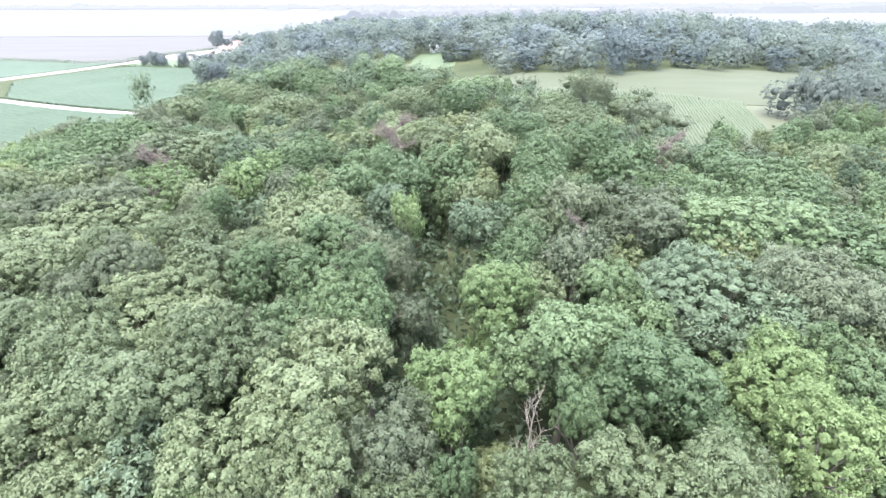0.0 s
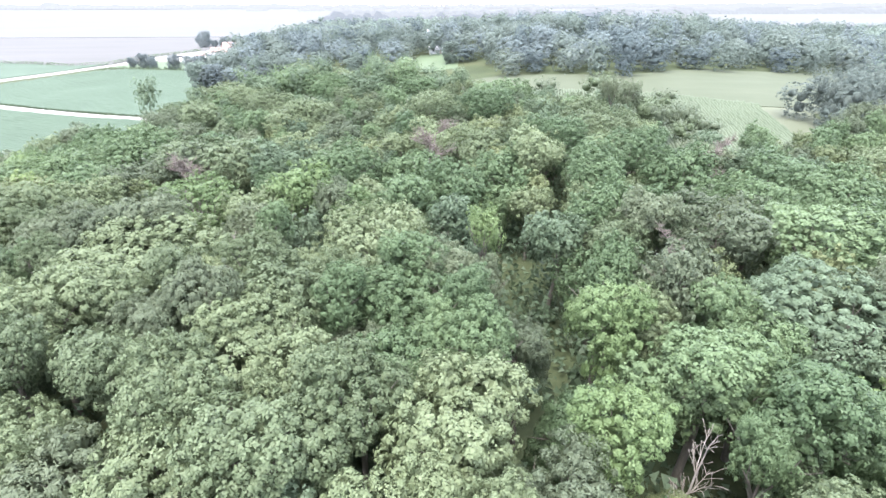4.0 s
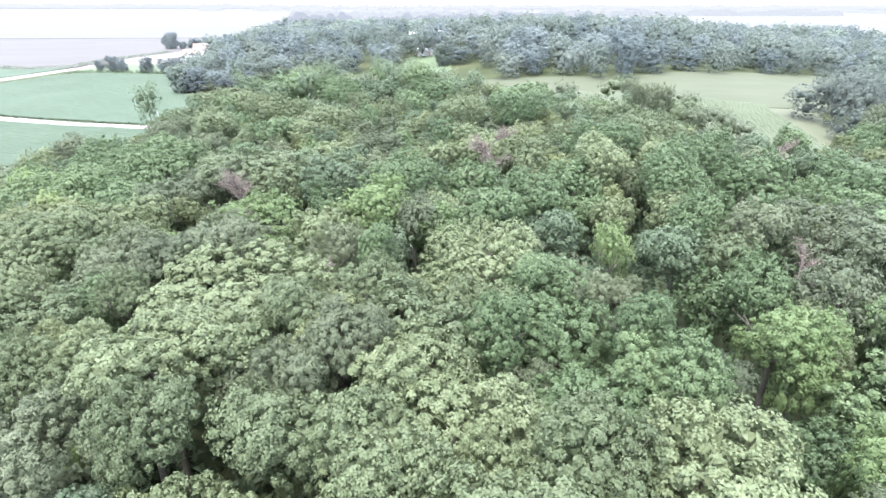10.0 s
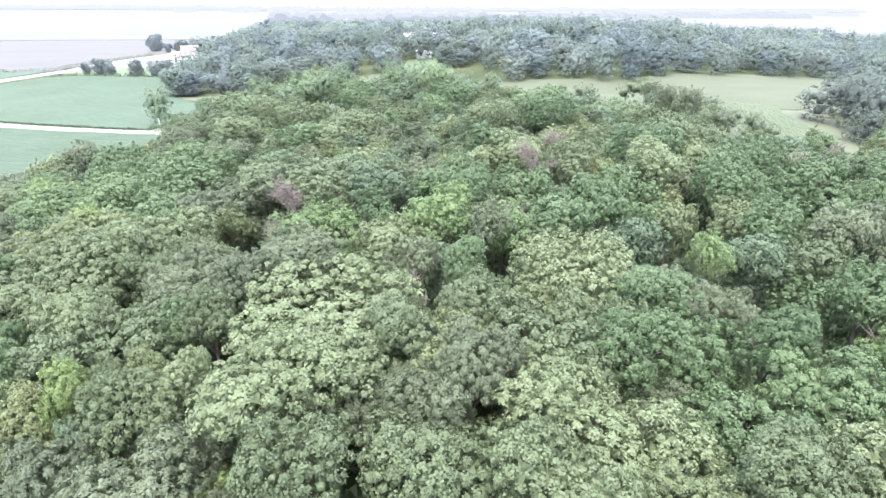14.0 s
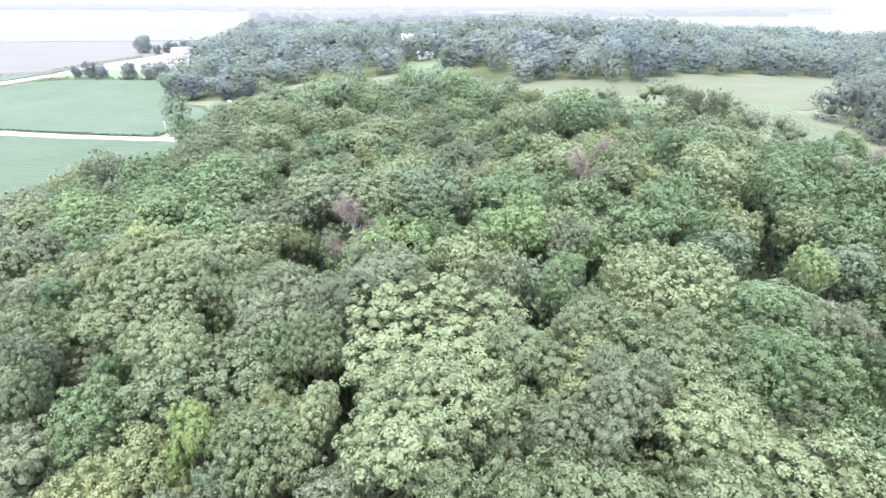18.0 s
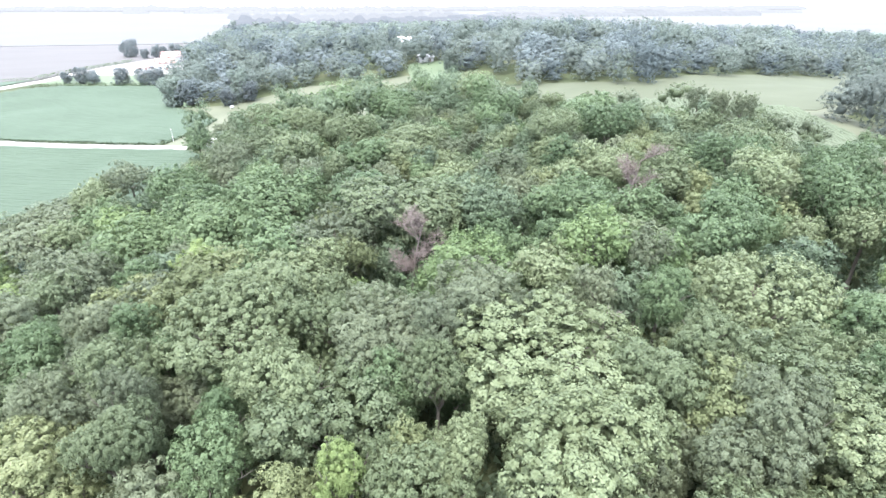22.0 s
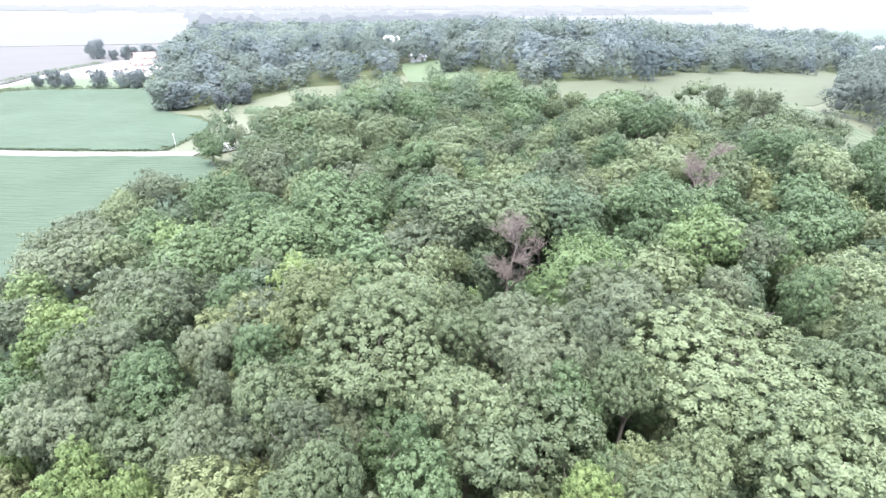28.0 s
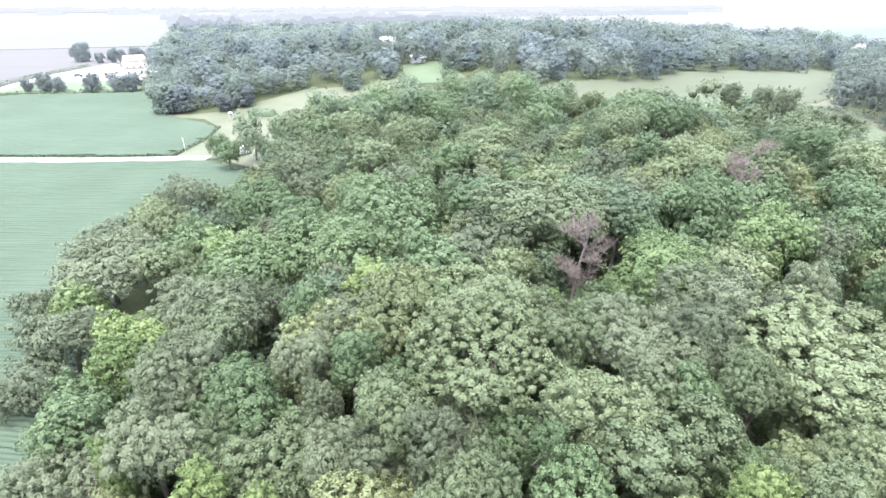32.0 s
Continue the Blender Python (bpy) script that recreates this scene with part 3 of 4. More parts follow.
PLACED += [("elm", *p) for p in (
    (-49, 69.5, 1.28, 0), (-89.2, 74.3, 0.45, 0), (-24.7, 74.5, 0.7, 0), (-103.8, 76.1, 0.99, 0), (-112.4, 78.2, 1.32, 0), (-89.5, 80.6, 0.71, 0), (-101.1, 85, 1.08, 0), (-82, 86.1, 1.44, 0), (-97.4, 95.2, 1.15, 0), (-62.9, 97.1, 1.7, 0), (-120.5, 97.7, 1.03, 0), (-56, 97.9, 0.96, 0), (-83.8, 98.1, 0.55, -1), (-101, 101.1, 1.62, 0), (-118, 104.4, 1.19, 0), (-28.5, 115.3, 1.11, 0), (-125.3, 117.5, 0.76, 0), (-116.5, 122.3, 1.94, 0), (-67.5, 126, 1.02, 0), (-118.5, 129.4, 0.82, 0), (-117.7, 142.1, 1.98, 0), (-83.1, 148.3, 1.33, 0), (-106.6, 150, 1.4, 0),)]
PLACED += [("hickory", *p) for p in (
    (3.1, 24, 0.57, -3), (-33.4, 49.4, 1.14, 0), (-67.4, 50.4, 0.87, -3), (-58.6, 51, 0.61, 0), (-88.2, 59.9, 1.51, 0), (-79.8, 81.4, 1.12, 0), (-86.6, 83, 1.45, 0), (-77.6, 88.1, 1.5, 0),)]
PLACED += [("linden", *p) for p in (
    (4.9, 62.6, 1.04, 0), (-7.4, 68.8, 1.03, 0), (-39.3, 96.7, 1.11, 0), (-35.8, 99.7, 1.38, 0), (-40.6, 100.9, 1.09, 0), (47.7, 106.8, 1.35, -3), (-29.4, 177.4, 1.98, 0),)]
PLACED += [("locust", *p) for p in (
    (-51.7, 41.9, 0.57, -5), (-64, 50.5, 0.53, 0), (-39.8, 52, 0.46, -4), (-72.7, 52.8, 0.73, -6), (-94.9, 65.8, 0.61, 0), (-99.4, 67.5, 0.72, 0), (-106.6, 75.2, 0.51, 0), (-60.2, 81.3, 0.5, -3), (-80.7, 91.3, 0.79, 0), (-109.7, 92.6, 0.87, 0), (-105.2, 93.2, 0.96, 0), (-108.2, 97.2, 1.11, 0),)]
PLACED += [("maple", *p) for p in (
    (0.2, 21.9, 0.42, -3), (9.4, 26.4, 0.45, 0), (23, 27.4, 0.85, -6), (19.6, 28.2, 0.73, -2), (17.3, 29.3, 0.5, -7), (15.9, 30, 1.11, 0), (33.1, 32.5, 0.83, 0), (10.5, 35.6, 1.28, 0), (-7, 37.5, 0.77, 0), (-14.6, 38.6, 1.11, 0), (-9.5, 39.8, 0.65, 0), (-8, 44.7, 0.63, 0), (17.1, 44.8, 0.85, 0), (-20, 47.1, 0.69, 0), (-13.4, 48.8, 1.3, 0), (9.2, 51.5, 0.77, 0), (-12.9, 55.1, 0.98, 0), (-73.7, 56, 0.77, 0), (46.2, 56.1, 2, 0), (-58.9, 60, 0.68, -2), (-73.5, 60.8, 0.42, 0), (37.9, 60.9, 2, 0), (-30.2, 63.3, 0.55, 0), (20.7, 66.6, 0.81, 0),)]
PLACED += [("maple", *p) for p in (
    (13.3, 69, 1, 0), (-1.9, 70.4, 1.18, 0), (39.1, 74.7, 1.29, 0), (51.6, 75.5, 1.74, 0), (-14.4, 77.5, 1.11, 0), (-95.4, 77.6, 0.89, 0), (-85.1, 79.1, 0.71, 0), (-5.8, 81.3, 1.04, 0), (-97.7, 82.7, 0.84, 0), (16.6, 83.3, 1.29, 0), (30.8, 83.5, 1.24, 0), (50, 84, 1.73, 0), (-113.3, 84.4, 0.95, 0), (-73, 88, 0.99, 0), (1.7, 88.7, 1.12, 0), (18.4, 89.2, 1.06, 0), (-112, 90.1, 1, 0), (-88.2, 91.8, 0.62, 0), (-24.1, 92.3, 1.33, 0), (-14.9, 93.5, 1.2, 0), (-70.4, 93.8, 1.25, 0), (27, 94.3, 1.36, 0), (-27.5, 97.2, 1.05, 0), (-81.8, 101.3, 1.1, 0),)]
PLACED += [("maple", *p) for p in (
    (-42.1, 105.4, 1.07, 0), (-78.2, 107.1, 1.5, 0), (15.7, 107.6, 1.44, 0), (-94.7, 108.9, 1.58, 0), (-85.4, 109.9, 1.53, 0), (-70.7, 111.2, 1.82, 0), (-57.1, 113.9, 1.7, 0), (-85.2, 115.4, 1.17, 0), (-74.9, 120.2, 1.08, 0), (-13, 120.2, 1.15, 0), (-104, 122.3, 1.15, 0), (-86.2, 126, 1.16, 0), (-91.6, 132.3, 1.38, 0), (-53.2, 133.7, 1.06, 0), (-57.7, 135.3, 0.97, 0), (-94.8, 136.5, 1.16, 0), (5.7, 137.3, 1.5, 0), (7.8, 154.1, 2, 0), (-12.4, 167.9, 1.71, 0), (-41.6, 172.6, 1.45, 0),)]
PLACED += [("oak", *p) for p in (
    (5.4, 19.3, 0.59, 0), (16.2, 19.5, 0.66, 0), (-2.9, 19.6, 0.49, 0), (11.4, 20.1, 0.74, 0), (-7.8, 20.5, 0.58, 0), (-23.4, 20.9, 0.76, 0), (-13.1, 22.8, 0.8, 0), (-22.1, 28.6, 1.08, 0), (-29.1, 29.3, 1.08, 0), (-9.2, 30, 1.11, 0), (-16.5, 31.6, 0.82, 0), (-22.6, 32.6, 0.56, 0), (-30.2, 34.2, 0.87, 0), (-31.6, 37, 0.66, 0), (-26.3, 38.1, 1.53, 0), (-45.5, 38.9, 0.68, 0), (-37.4, 39.6, 0.94, 0), (-26.4, 43.6, 0.94, 0), (-47.8, 46.3, 1.09, 0), (-58.4, 47.9, 0.67, 0), (-26.9, 49.4, 1.24, 0), (-60.8, 50, 0.44, -2), (-55.8, 50.3, 0.51, 0), (-45.3, 51.1, 1.23, 0),)]
PLACED += [("oak", *p) for p in (
    (-20.3, 51.8, 0.86, 0), (-37.3, 53.7, 0.84, 0), (-30.4, 55.7, 0.72, 0), (-64.9, 58.4, 1.23, 0), (-55.3, 58.6, 0.51, 0), (-79.5, 58.7, 0.48, 0), (-44, 59, 1.93, 0), (-81.7, 59.4, 0.58, 0), (-68.4, 61.6, 0.82, 0), (-17.9, 62.7, 1.33, 0), (-83.3, 69.3, 0.74, 0), (-93.3, 70.6, 0.95, 0), (-64.8, 71.1, 0.66, 0), (-73.5, 71.9, 1.45, 0), (-99.2, 75.5, 0.59, 0), (-36.8, 76.8, 0.91, -2), (-71.8, 78.9, 1.09, 0), (-67, 84.4, 1.38, 0), (-98.2, 90.6, 0.79, 0), (9, 93, 1.09, 0), (-46, 99, 1.02, 0), (-51.2, 101.4, 1.97, 0), (-1.5, 104.1, 1.08, 0), (-7.9, 113.3, 1.44, 0),)]
PLACED += [("oak", *p) for p in (
    (29.2, 117.5, 1.53, -2), (-108.1, 119.5, 0.83, 0), (-44.4, 135.3, 1.56, 0), (-9.5, 136.9, 1.3, 0), (-109.4, 138.8, 0.87, 0), (-41.5, 141, 1.5, 0), (-69.4, 141.1, 1.2, 0), (-113.9, 146.4, 0.9, 0), (-55.5, 158.9, 1.33, 0), (-80.4, 159.7, 1.59, 0), (-66.8, 173.4, 1.44, 0), (-79.7, 184.3, 1.63, 0),)]
PLACED += [("walnut", *p) for p in (
    (-19.6, 22.1, 1.16, 0), (26.8, 41.8, 2, 0), (-62.1, 47.1, 0.42, -3), (-87, 95, 1.06, 0),)]

PLACED += [("elm", 40.2, 133.7, 0.72, 1.6), ("elm", 36.2, 137, 0.6, 0.4), ("elm", 41, 151, 0.6, -0.6), ("elm", -34.2, 69.4, 0.6, -1.5), ("elm", -37.5, 69, 0.5, -2)]

rng = np.random.default_rng(11)
STANDING = []


def free(x, y, r):
    return all((x - a) ** 2 + (y - b) ** 2 > (0.62 * (r + c)) ** 2 for a, b, c in STANDING) and all((x - a) ** 2 + (y - b) ** 2 > (c + r * 0.7) ** 2 for a, b, c in GAPS)


def route_distance(x, y):
    """Distance from the flight line on the ground."""
    t = min(1, max(0, (x * -90.9 + y * 36.2) / 9573))
    return math.hypot(x + 90.9 * t, y - 36.2 * t)


def canopy(x):
    """Height of the crown tops over the ground: lower towards the western field edge."""
    return float(np.interp(x, (-125, -115, -105, -95, -75, -55, -40, -10, 10, 60), (7, 9.5, 12, 14, 16.5, 17, 17.5, 17, 17.5, 17)))


def crown_middle(kind, wide, top):
    """Where a crown's middle lies when its top is that high."""
    return max(2.5, top - FORM[kind][1] * (0.42 + 0.58 * min(wide, 1.15)) * 0.98)


def near_path(x, y):
    return 0 if route_distance(x, y) < 50 else 1


PLACED = [p for p in PLACED if not (abs(p[1] + 1) < 1.6 + 3 * p[3] and 46 < p[2] < 74) and all(math.hypot(p[1] - x, p[2] - y) > 3.2 for x, y in DEAD)]
for kind, x, y, wide, up in PLACED:
    k = len(STANDING)
    wide *= 0.95
    plant_tree(kind, x, y, wide, crown_middle(kind, wide, canopy(x) + up + 2.6 * ((k * 37) % 11) / 10 - 1.2), (k * 77) % 360, k % 3, near_path(x, y))
    STANDING.append((x, y, wide * FORM[kind][0]))
KINDS = ("oak", "oak", "oak", "maple", "maple", "elm", "hickory", "walnut", "linden", "maple")
filled = 0
for turn in range(16000):
    x, y = rng.uniform(-126, 132), 6 + rng.random() ** 0.8 * 165
    if filled > 620 or not inside(WOOD_MAIN, x, y):
        continue
    kind = KINDS[rng.integers(len(KINDS))]
    young = turn >= 8000
    s = rng.uniform(0.5, 0.75) if young else rng.uniform(0.62, 1.05)
    if not free(x, y, FORM[kind][0] * s * (0.42 if young else 1)):
        continue
    STANDING.append((x, y, FORM[kind][0] * s))
    plant_tree(kind, x, y, s, crown_middle(kind, s, canopy(x) * (rng.uniform(0.42, 0.7) if young else rng.uniform(0.66, 0.88))), rng.uniform(0, 360), int(rng.integers(3)), (1 if route_distance(x, y) < 60 else 2) if young else near_path(x, y))
    filled += 1


def wood_mass(name, polys, kinds, spacing, count, label, seed, quads, scale=1.0, keep_off=(), rise_by=0.91, clump=1.4):
    """A wood too far off to count its trees: crowns joined, one object a leaf colour."""
    rng = np.random.default_rng(seed)
    parts = {k: [] for k in kinds}
    puffs, leaves, grow, solid = quads
    templates = {}
    for k in kinds:
        radius, rise, centre, lobes, _, _, length, width, puff, droop, low = FORM[k]
        templates[k] = [crown_leaves(seed + 31 * v + len(k), radius, rise, centre, min(lobes, 6 if grow < 2 else 3), puffs, leaves, length * grow, width * grow * 1.1, puff * clump, droop, low, 0, 2, 0.1, 0.62, solid) for v in range(3)]
    cell = {}
    planted = 0
    for poly in polys:
        xs, ys = [p[0] for p in poly], [p[1] for p in poly]
        for _ in range(count * 12):
            if planted >= count * (polys.index(poly) + 1) / len(polys):
                break
            x, y = rng.uniform(min(xs), max(xs)), rng.uniform(min(ys), max(ys))
            c = (int(x // spacing), int(y // spacing))
            if not inside(poly, x, y) or any((a - x) ** 2 + (b - y) ** 2 < spacing ** 2 for i in (-1, 0, 1) for j in (-1, 0, 1) for a, b in cell.get((c[0] + i, c[1] + j), ())):
                continue
            if not all((x - a) ** 2 + (y - b) ** 2 > (0.62 * (4 + r)) ** 2 for a, b, r in STANDING if abs(a - x) < 9 and abs(b - y) < 9):
                continue
            if not all((x - a) ** 2 + (y - b) ** 2 > r * r for a, b, r in keep_off):
                continue
            cell.setdefault(c, []).append((x, y))
            planted += 1
            k = kinds[rng.integers(len(kinds))]
            q, f = templates[k][rng.integers(3)]
            a, s = rng.uniform(0, 6.28), scale * rng.uniform(0.75, 1.25)
            turn = np.array([[math.cos(a), math.sin(a), 0], [-math.sin(a), math.cos(a), 0], [0, 0, 1]]) * np.array([s, s, rise_by * rng.uniform(0.66, 1.26)])
            parts[k].append((q @ turn + np.array([x, y, float(height(x, y)) - 0.4]), f))
    for k in kinds:
        if parts[k]:
            base = np.cumsum([0] + [len(q) for q, _ in parts[k]])
            ob = mesh_object(name, np.concatenate([q for q, _ in parts[k]]), np.concatenate([f + b for (_, f), b in zip(parts[k], base)]), LEAF[k], None, True)
            tagged(ob, label, "woodland", "", "stuff")
    return planted


WOOD_BACK = [(-100, 150), (-91, 170), (-84, 188), (-72, 202), (-44, 204), (-24, 205), (2, 178), (22, 162), (35, 148), (38, 138), (10, 136)]
HOUSE_VIEWS = [(-2, 384, 9), (16, 386, 9), (-3, 373, 8), (-5, 361, 5), (-7, 349, 4), (13, 375, 7), (11, 363, 5), (8, 351, 4), (384, 340, 12), (380, 330, 10), (386, 382, 10)]
WOOD_MARGIN = [(22, 164), (47, 162), (61, 150), (60, 132), (48, 114), (40, 118), (35, 148)]
wood_mass("wood_edge", [WOOD_BACK], ("oak", "maple", "linden", "walnut"), 5.2, 300, "dense mixed green wood towards the fields", 5, (90, 16, 1.5, 0.42), 1.05)
wood_mass("wood_margin", [WOOD_MARGIN], ("oak", "maple", "elm"), 5.6, 60, "lower mixed green trees beside the corn", 12, (66, 16, 1.5, 0.62), 0.85, (), 0.68)
# from here on the woods take the leaf colours that carry painted haze
wood_mass("wood_right", [WOOD_RIGHT], ("sycamore", "cottonwood", "poplar"), 7.6, 320, "dense green wood beside the corn field, leaves tinted for haze", 6, (92, 11, 1.3, 0.42), 1.12, (), 0.91, 1.0)
wood_mass("far_wood", [WOOD_FAR], ("willow", "poplar", "sycamore", "basswood", "cottonwood"), 10.6, 820, "far mixed green wood behind the fields, leaves tinted for haze", 7, (96, 10, 1.4, 0.4), 1.42, HOUSE_VIEWS, 0.94, 0.9)
wood_mass("distant_wood", [[(-147, 425), (-155, 560), (-170, 800), (-185, 960), (400, 960), (400, 720), (410, 560), (430, 425)]], ("willow", "poplar", "sycamore", "basswood", "cottonwood"), 16.0, 760, "far wooded land reaching towards the horizon, leaves tinted for haze", 8, (40, 9, 2.4, 0.5), 1.9, HOUSE_VIEWS, 0.85, 1.4)
wood_mass("distant_copse", [[(455, 640), (540, 600), (560, 650), (470, 690)], [(430, 480), (520, 470), (530, 505), (440, 520)]], ("willow", "basswood", "poplar"), 12.0, 56, "far copse of trees standing in pale fields, leaves tinted for haze", 9, (60, 10, 1.8, 0.4), 1.4, (), 0.8, 1.3)


def undergrowth():
    """Shrubs and saplings that close the ground under the crowns."""
    rng = np.random.default_rng(3)
    n = 9000
    x, y = rng.uniform(-124, 130, n), 10 + rng.random(n) ** 0.85 * 190
    ok = inside(WOOD_MAIN, x, y)
    x, y = x[ok], y[ok]
    tall = rng.uniform(1.0, 8.0, len(x)) * np.where(x < -104, 0.5, 1)
    i = np.repeat(np.arange(len(x)), 18)
    d = rng.normal(size=(len(i), 3)) + np.array([0, 0, 0.5])
    d /= np.linalg.norm(d, axis=1)[:, None]
    wide = rng.uniform(0.9, 2.0, len(x))[i]
    p = np.stack([x[i] + d[:, 0] * wide, y[i] + d[:, 1] * wide, height(x[i], y[i]) + np.maximum(0.2, tall[i] * (0.62 + 0.38 * d[:, 2]) - 0.5 * rng.random(len(i)) * tall[i])], -1)
    way = d + rng.normal(size=d.shape) * 0.35
    way /= np.linalg.norm(way, axis=1)[:, None]
    q = leaf_sprays(p, way, rng, 0.85, 0.62, 0.5)
    ob = mesh_object("undergrowth", q, np.arange(len(q) * 3).reshape(-1, 3), LEAF["linden"])
    tagged(ob, "dark green shrubs and saplings under the trees", "shrubs", "", "stuff")


undergrowth()

# ---- dead trees ----


def dead_tree(name, x, y, tall, spread, material, label, seed, limbs=7, twigs=3, lean=0.05, steep=0.25):
    """A bare tree: a trunk and limbs that fork twice."""
    rng = random.Random(seed)
    root = new(name)
    root.matrix_basis = pose(x, y, float(height(x, y)), 0, 0, rng.uniform(0, 360))
    tagged(root, label, "dead tree")
    v, f = [], []
    stem = bend((0, 0, -0.5), (lean, 0, 1), tall * 0.82, rng, 7, 0.09)
    girth = (0.015 if steep < 1 else 0.011) * tall
    tube(v, f, stem, [girth * (1 - 0.11 * k) for k in range(8)], 8)
    mesh_object("trunk", np.array(v), np.array(f), material, root, True)
    for k in range(limbs):
        v, f = [], []
        at = stem[3 + (k % 5)]
        a = 2.4 * k + rng.uniform(-0.4, 0.4)
        d = Vector((math.cos(a), math.sin(a), rng.uniform(steep, steep * 2 + 0.5)))
        limb = bend(at, d, spread * rng.uniform(0.7, 1.1), rng, 5, 0.28, 0.05)
        g = girth * (0.27 if steep > 1 else 0.3)
        tube(v, f, limb, [g, g * 0.8, g * 0.62, g * 0.45, g * 0.3, 0.012], 5)
        for q in range(1, 5):
            for _ in range(twigs):
                e = Vector((rng.uniform(-1, 1), rng.uniform(-1, 1), rng.uniform(0.1, 1)))
                twig = bend(limb[q], d.normalized() * 0.6 + e, spread * rng.uniform(0.25, 0.45), rng, 3, 0.35)
                tube(v, f, twig, [g * 0.45, g * 0.36, g * 0.26, 0.02], 4)
                if twigs > 3:
                    for _ in range(3):
                        e = Vector((rng.uniform(-1, 1), rng.uniform(-1, 1), rng.uniform(-0.2, 1)))
                        tube(v, f, bend(twig[rng.randint(1, 2)], e, spread * 0.2, rng, 2, 0.3), [g * 0.28, g * 0.22, 0.02], 3)
        mesh_object("limb", np.array(v), np.array(f), material, root, True)
    return root


dead_tree("dead_tree", 6.1, 28.4, 16.4, 3.4, MAT_DEADWOOD, "bleached bare snag with forked limbs in a gap", 4, 9, 2, 0.05, 1.2)
dead_tree("dead_tree", -52.6, 88.6, 19.5, 4.6, MAT_TWIG, "reddish dead tree with dense bare twigs", 8, 15, 6)
dead_tree("dead_tree", -11.8, 100.6, 21.5, 5.0, MAT_TWIG, "reddish dead tree with dense bare twigs", 9, 14, 6)
dead_tree("dead_tree", 40.2, 94.5, 18.0, 4.2, MAT_TWIG, "reddish dead tree with dense bare twigs", 10, 11, 6)
dead_tree("dead_tree", -35.6, 64.9, 16.6, 2.6, MAT_DEADWOOD, "pale dead tree with bare forked limbs among leaves", 13, 8, 4)
dead_tree("dead_tree", 16.1, 55.7, 18.6, 2.8, MAT_TWIG, "grey dead tree top rising out of the canopy", 15, 9, 4)

# ---- trees of the field edges, one by one ----
EDGE_TREES = [
    (-193, 350, 0.85, 0.5), (-184.5, 347.5, 1.15, 0.7), (-178.5, 345.5, 1.0, 0.62), (-163.5, 341, 1.3, 0.72),
    (-151.5, 337, 1.2, 0.66), (-145, 335, 1.3, 0.72), (-200, 488, 2.0, 1.15), (-186, 474, 0.9, 0.6),
    (-177, 470, 1.1, 0.8), (-171, 468, 1.0, 0.75), (-159, 454, 1.7, 1.0), (-148, 448, 1.5, 0.9),
]
for k, (x, y, wide, tall) in enumerate(EDGE_TREES):
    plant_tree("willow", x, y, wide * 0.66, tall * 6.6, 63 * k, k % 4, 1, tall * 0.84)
EDGE_BUSHES = [
    ("willow", -102, 275, 0.8, 0.5), ("willow", -93, 279, 0.9, 0.62), ("poplar", -126, 282, 1.2, 0.85), ("willow", -120, 283, 1.2, 0.8),
    ("poplar", -97, 281, 0.9, 0.95), ("poplar", -46.2, 281, 1.15, 0.66), 
    ("poplar", 3, 284, 1.0, 0.7), ("maple", -102, 205, 0.7, 0.6), ("elm", -92, 197, 0.9, 0.8), ("maple", -99.5, 191, 0.9, 0.7), ("maple", 66, 118, 0.9, 0.9),
]
for k, (kind, x, y, wide, tall) in enumerate(EDGE_BUSHES):
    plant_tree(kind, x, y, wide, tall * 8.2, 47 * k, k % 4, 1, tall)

# ---- buildings ----
MAT_SIDING = mottled("white_painted_siding", [(0.3, (0.30, 0.30, 0.29)), (0.6, (0.38, 0.38, 0.37)), (0.85, (0.46, 0.46, 0.45))], 0.4, 6, 0.6, 0.4, 0.1, (1, 1, 6))
MAT_ROOF = mottled("weathered_grey_shingles", [(0.3, (0.22, 0.20, 0.19)), (0.6, (0.32, 0.29, 0.28)), (0.85, (0.42, 0.39, 0.37))], 0.5, 5, 0.9, 0.2, 0.3)
MAT_REDROOF = mottled("faded_red_roof", [(0.3, (0.16, 0.10, 0.09)), (0.6, (0.20, 0.135, 0.12)), (0.85, (0.24, 0.17, 0.155))], 0.5, 5, 0.8, 0.3, 0.2)
MAT_TIN = mottled("bare_tin_roof", [(0.3, (0.26, 0.26, 0.27)), (0.6, (0.32, 0.32, 0.33)), (0.85, (0.38, 0.38, 0.39))], 0.3, 4, 0.45, 0.5, 0.1)
MAT_PANE = mottled("dark_window_glass", [(0.3, (0.02, 0.025, 0.03)), (0.7, (0.05, 0.055, 0.06))], 0.5, 2, 0.08, 0.6, 0)
MAT_DARKPAINT = mottled("dark_car_paint", [(0.3, (0.03, 0.03, 0.035)), (0.7, (0.06, 0.06, 0.07))], 0.5, 4, 0.3, 0.5, 0)
MAT_RUBBER = mottled("black_rubber", [(0.3, (0.02, 0.02, 0.02)), (0.7, (0.04, 0.04, 0.04))], 1, 9, 0.9, 0.2, 0.2)


def part(name, bm, material, parent, label=""):
    me = bpy.data.meshes.new(name)
    bm.to_mesh(me)
    bm.free()
    me.materials.append(material)
    ob = new(name, me)
    ob.parent = parent
    return tagged(ob, label)


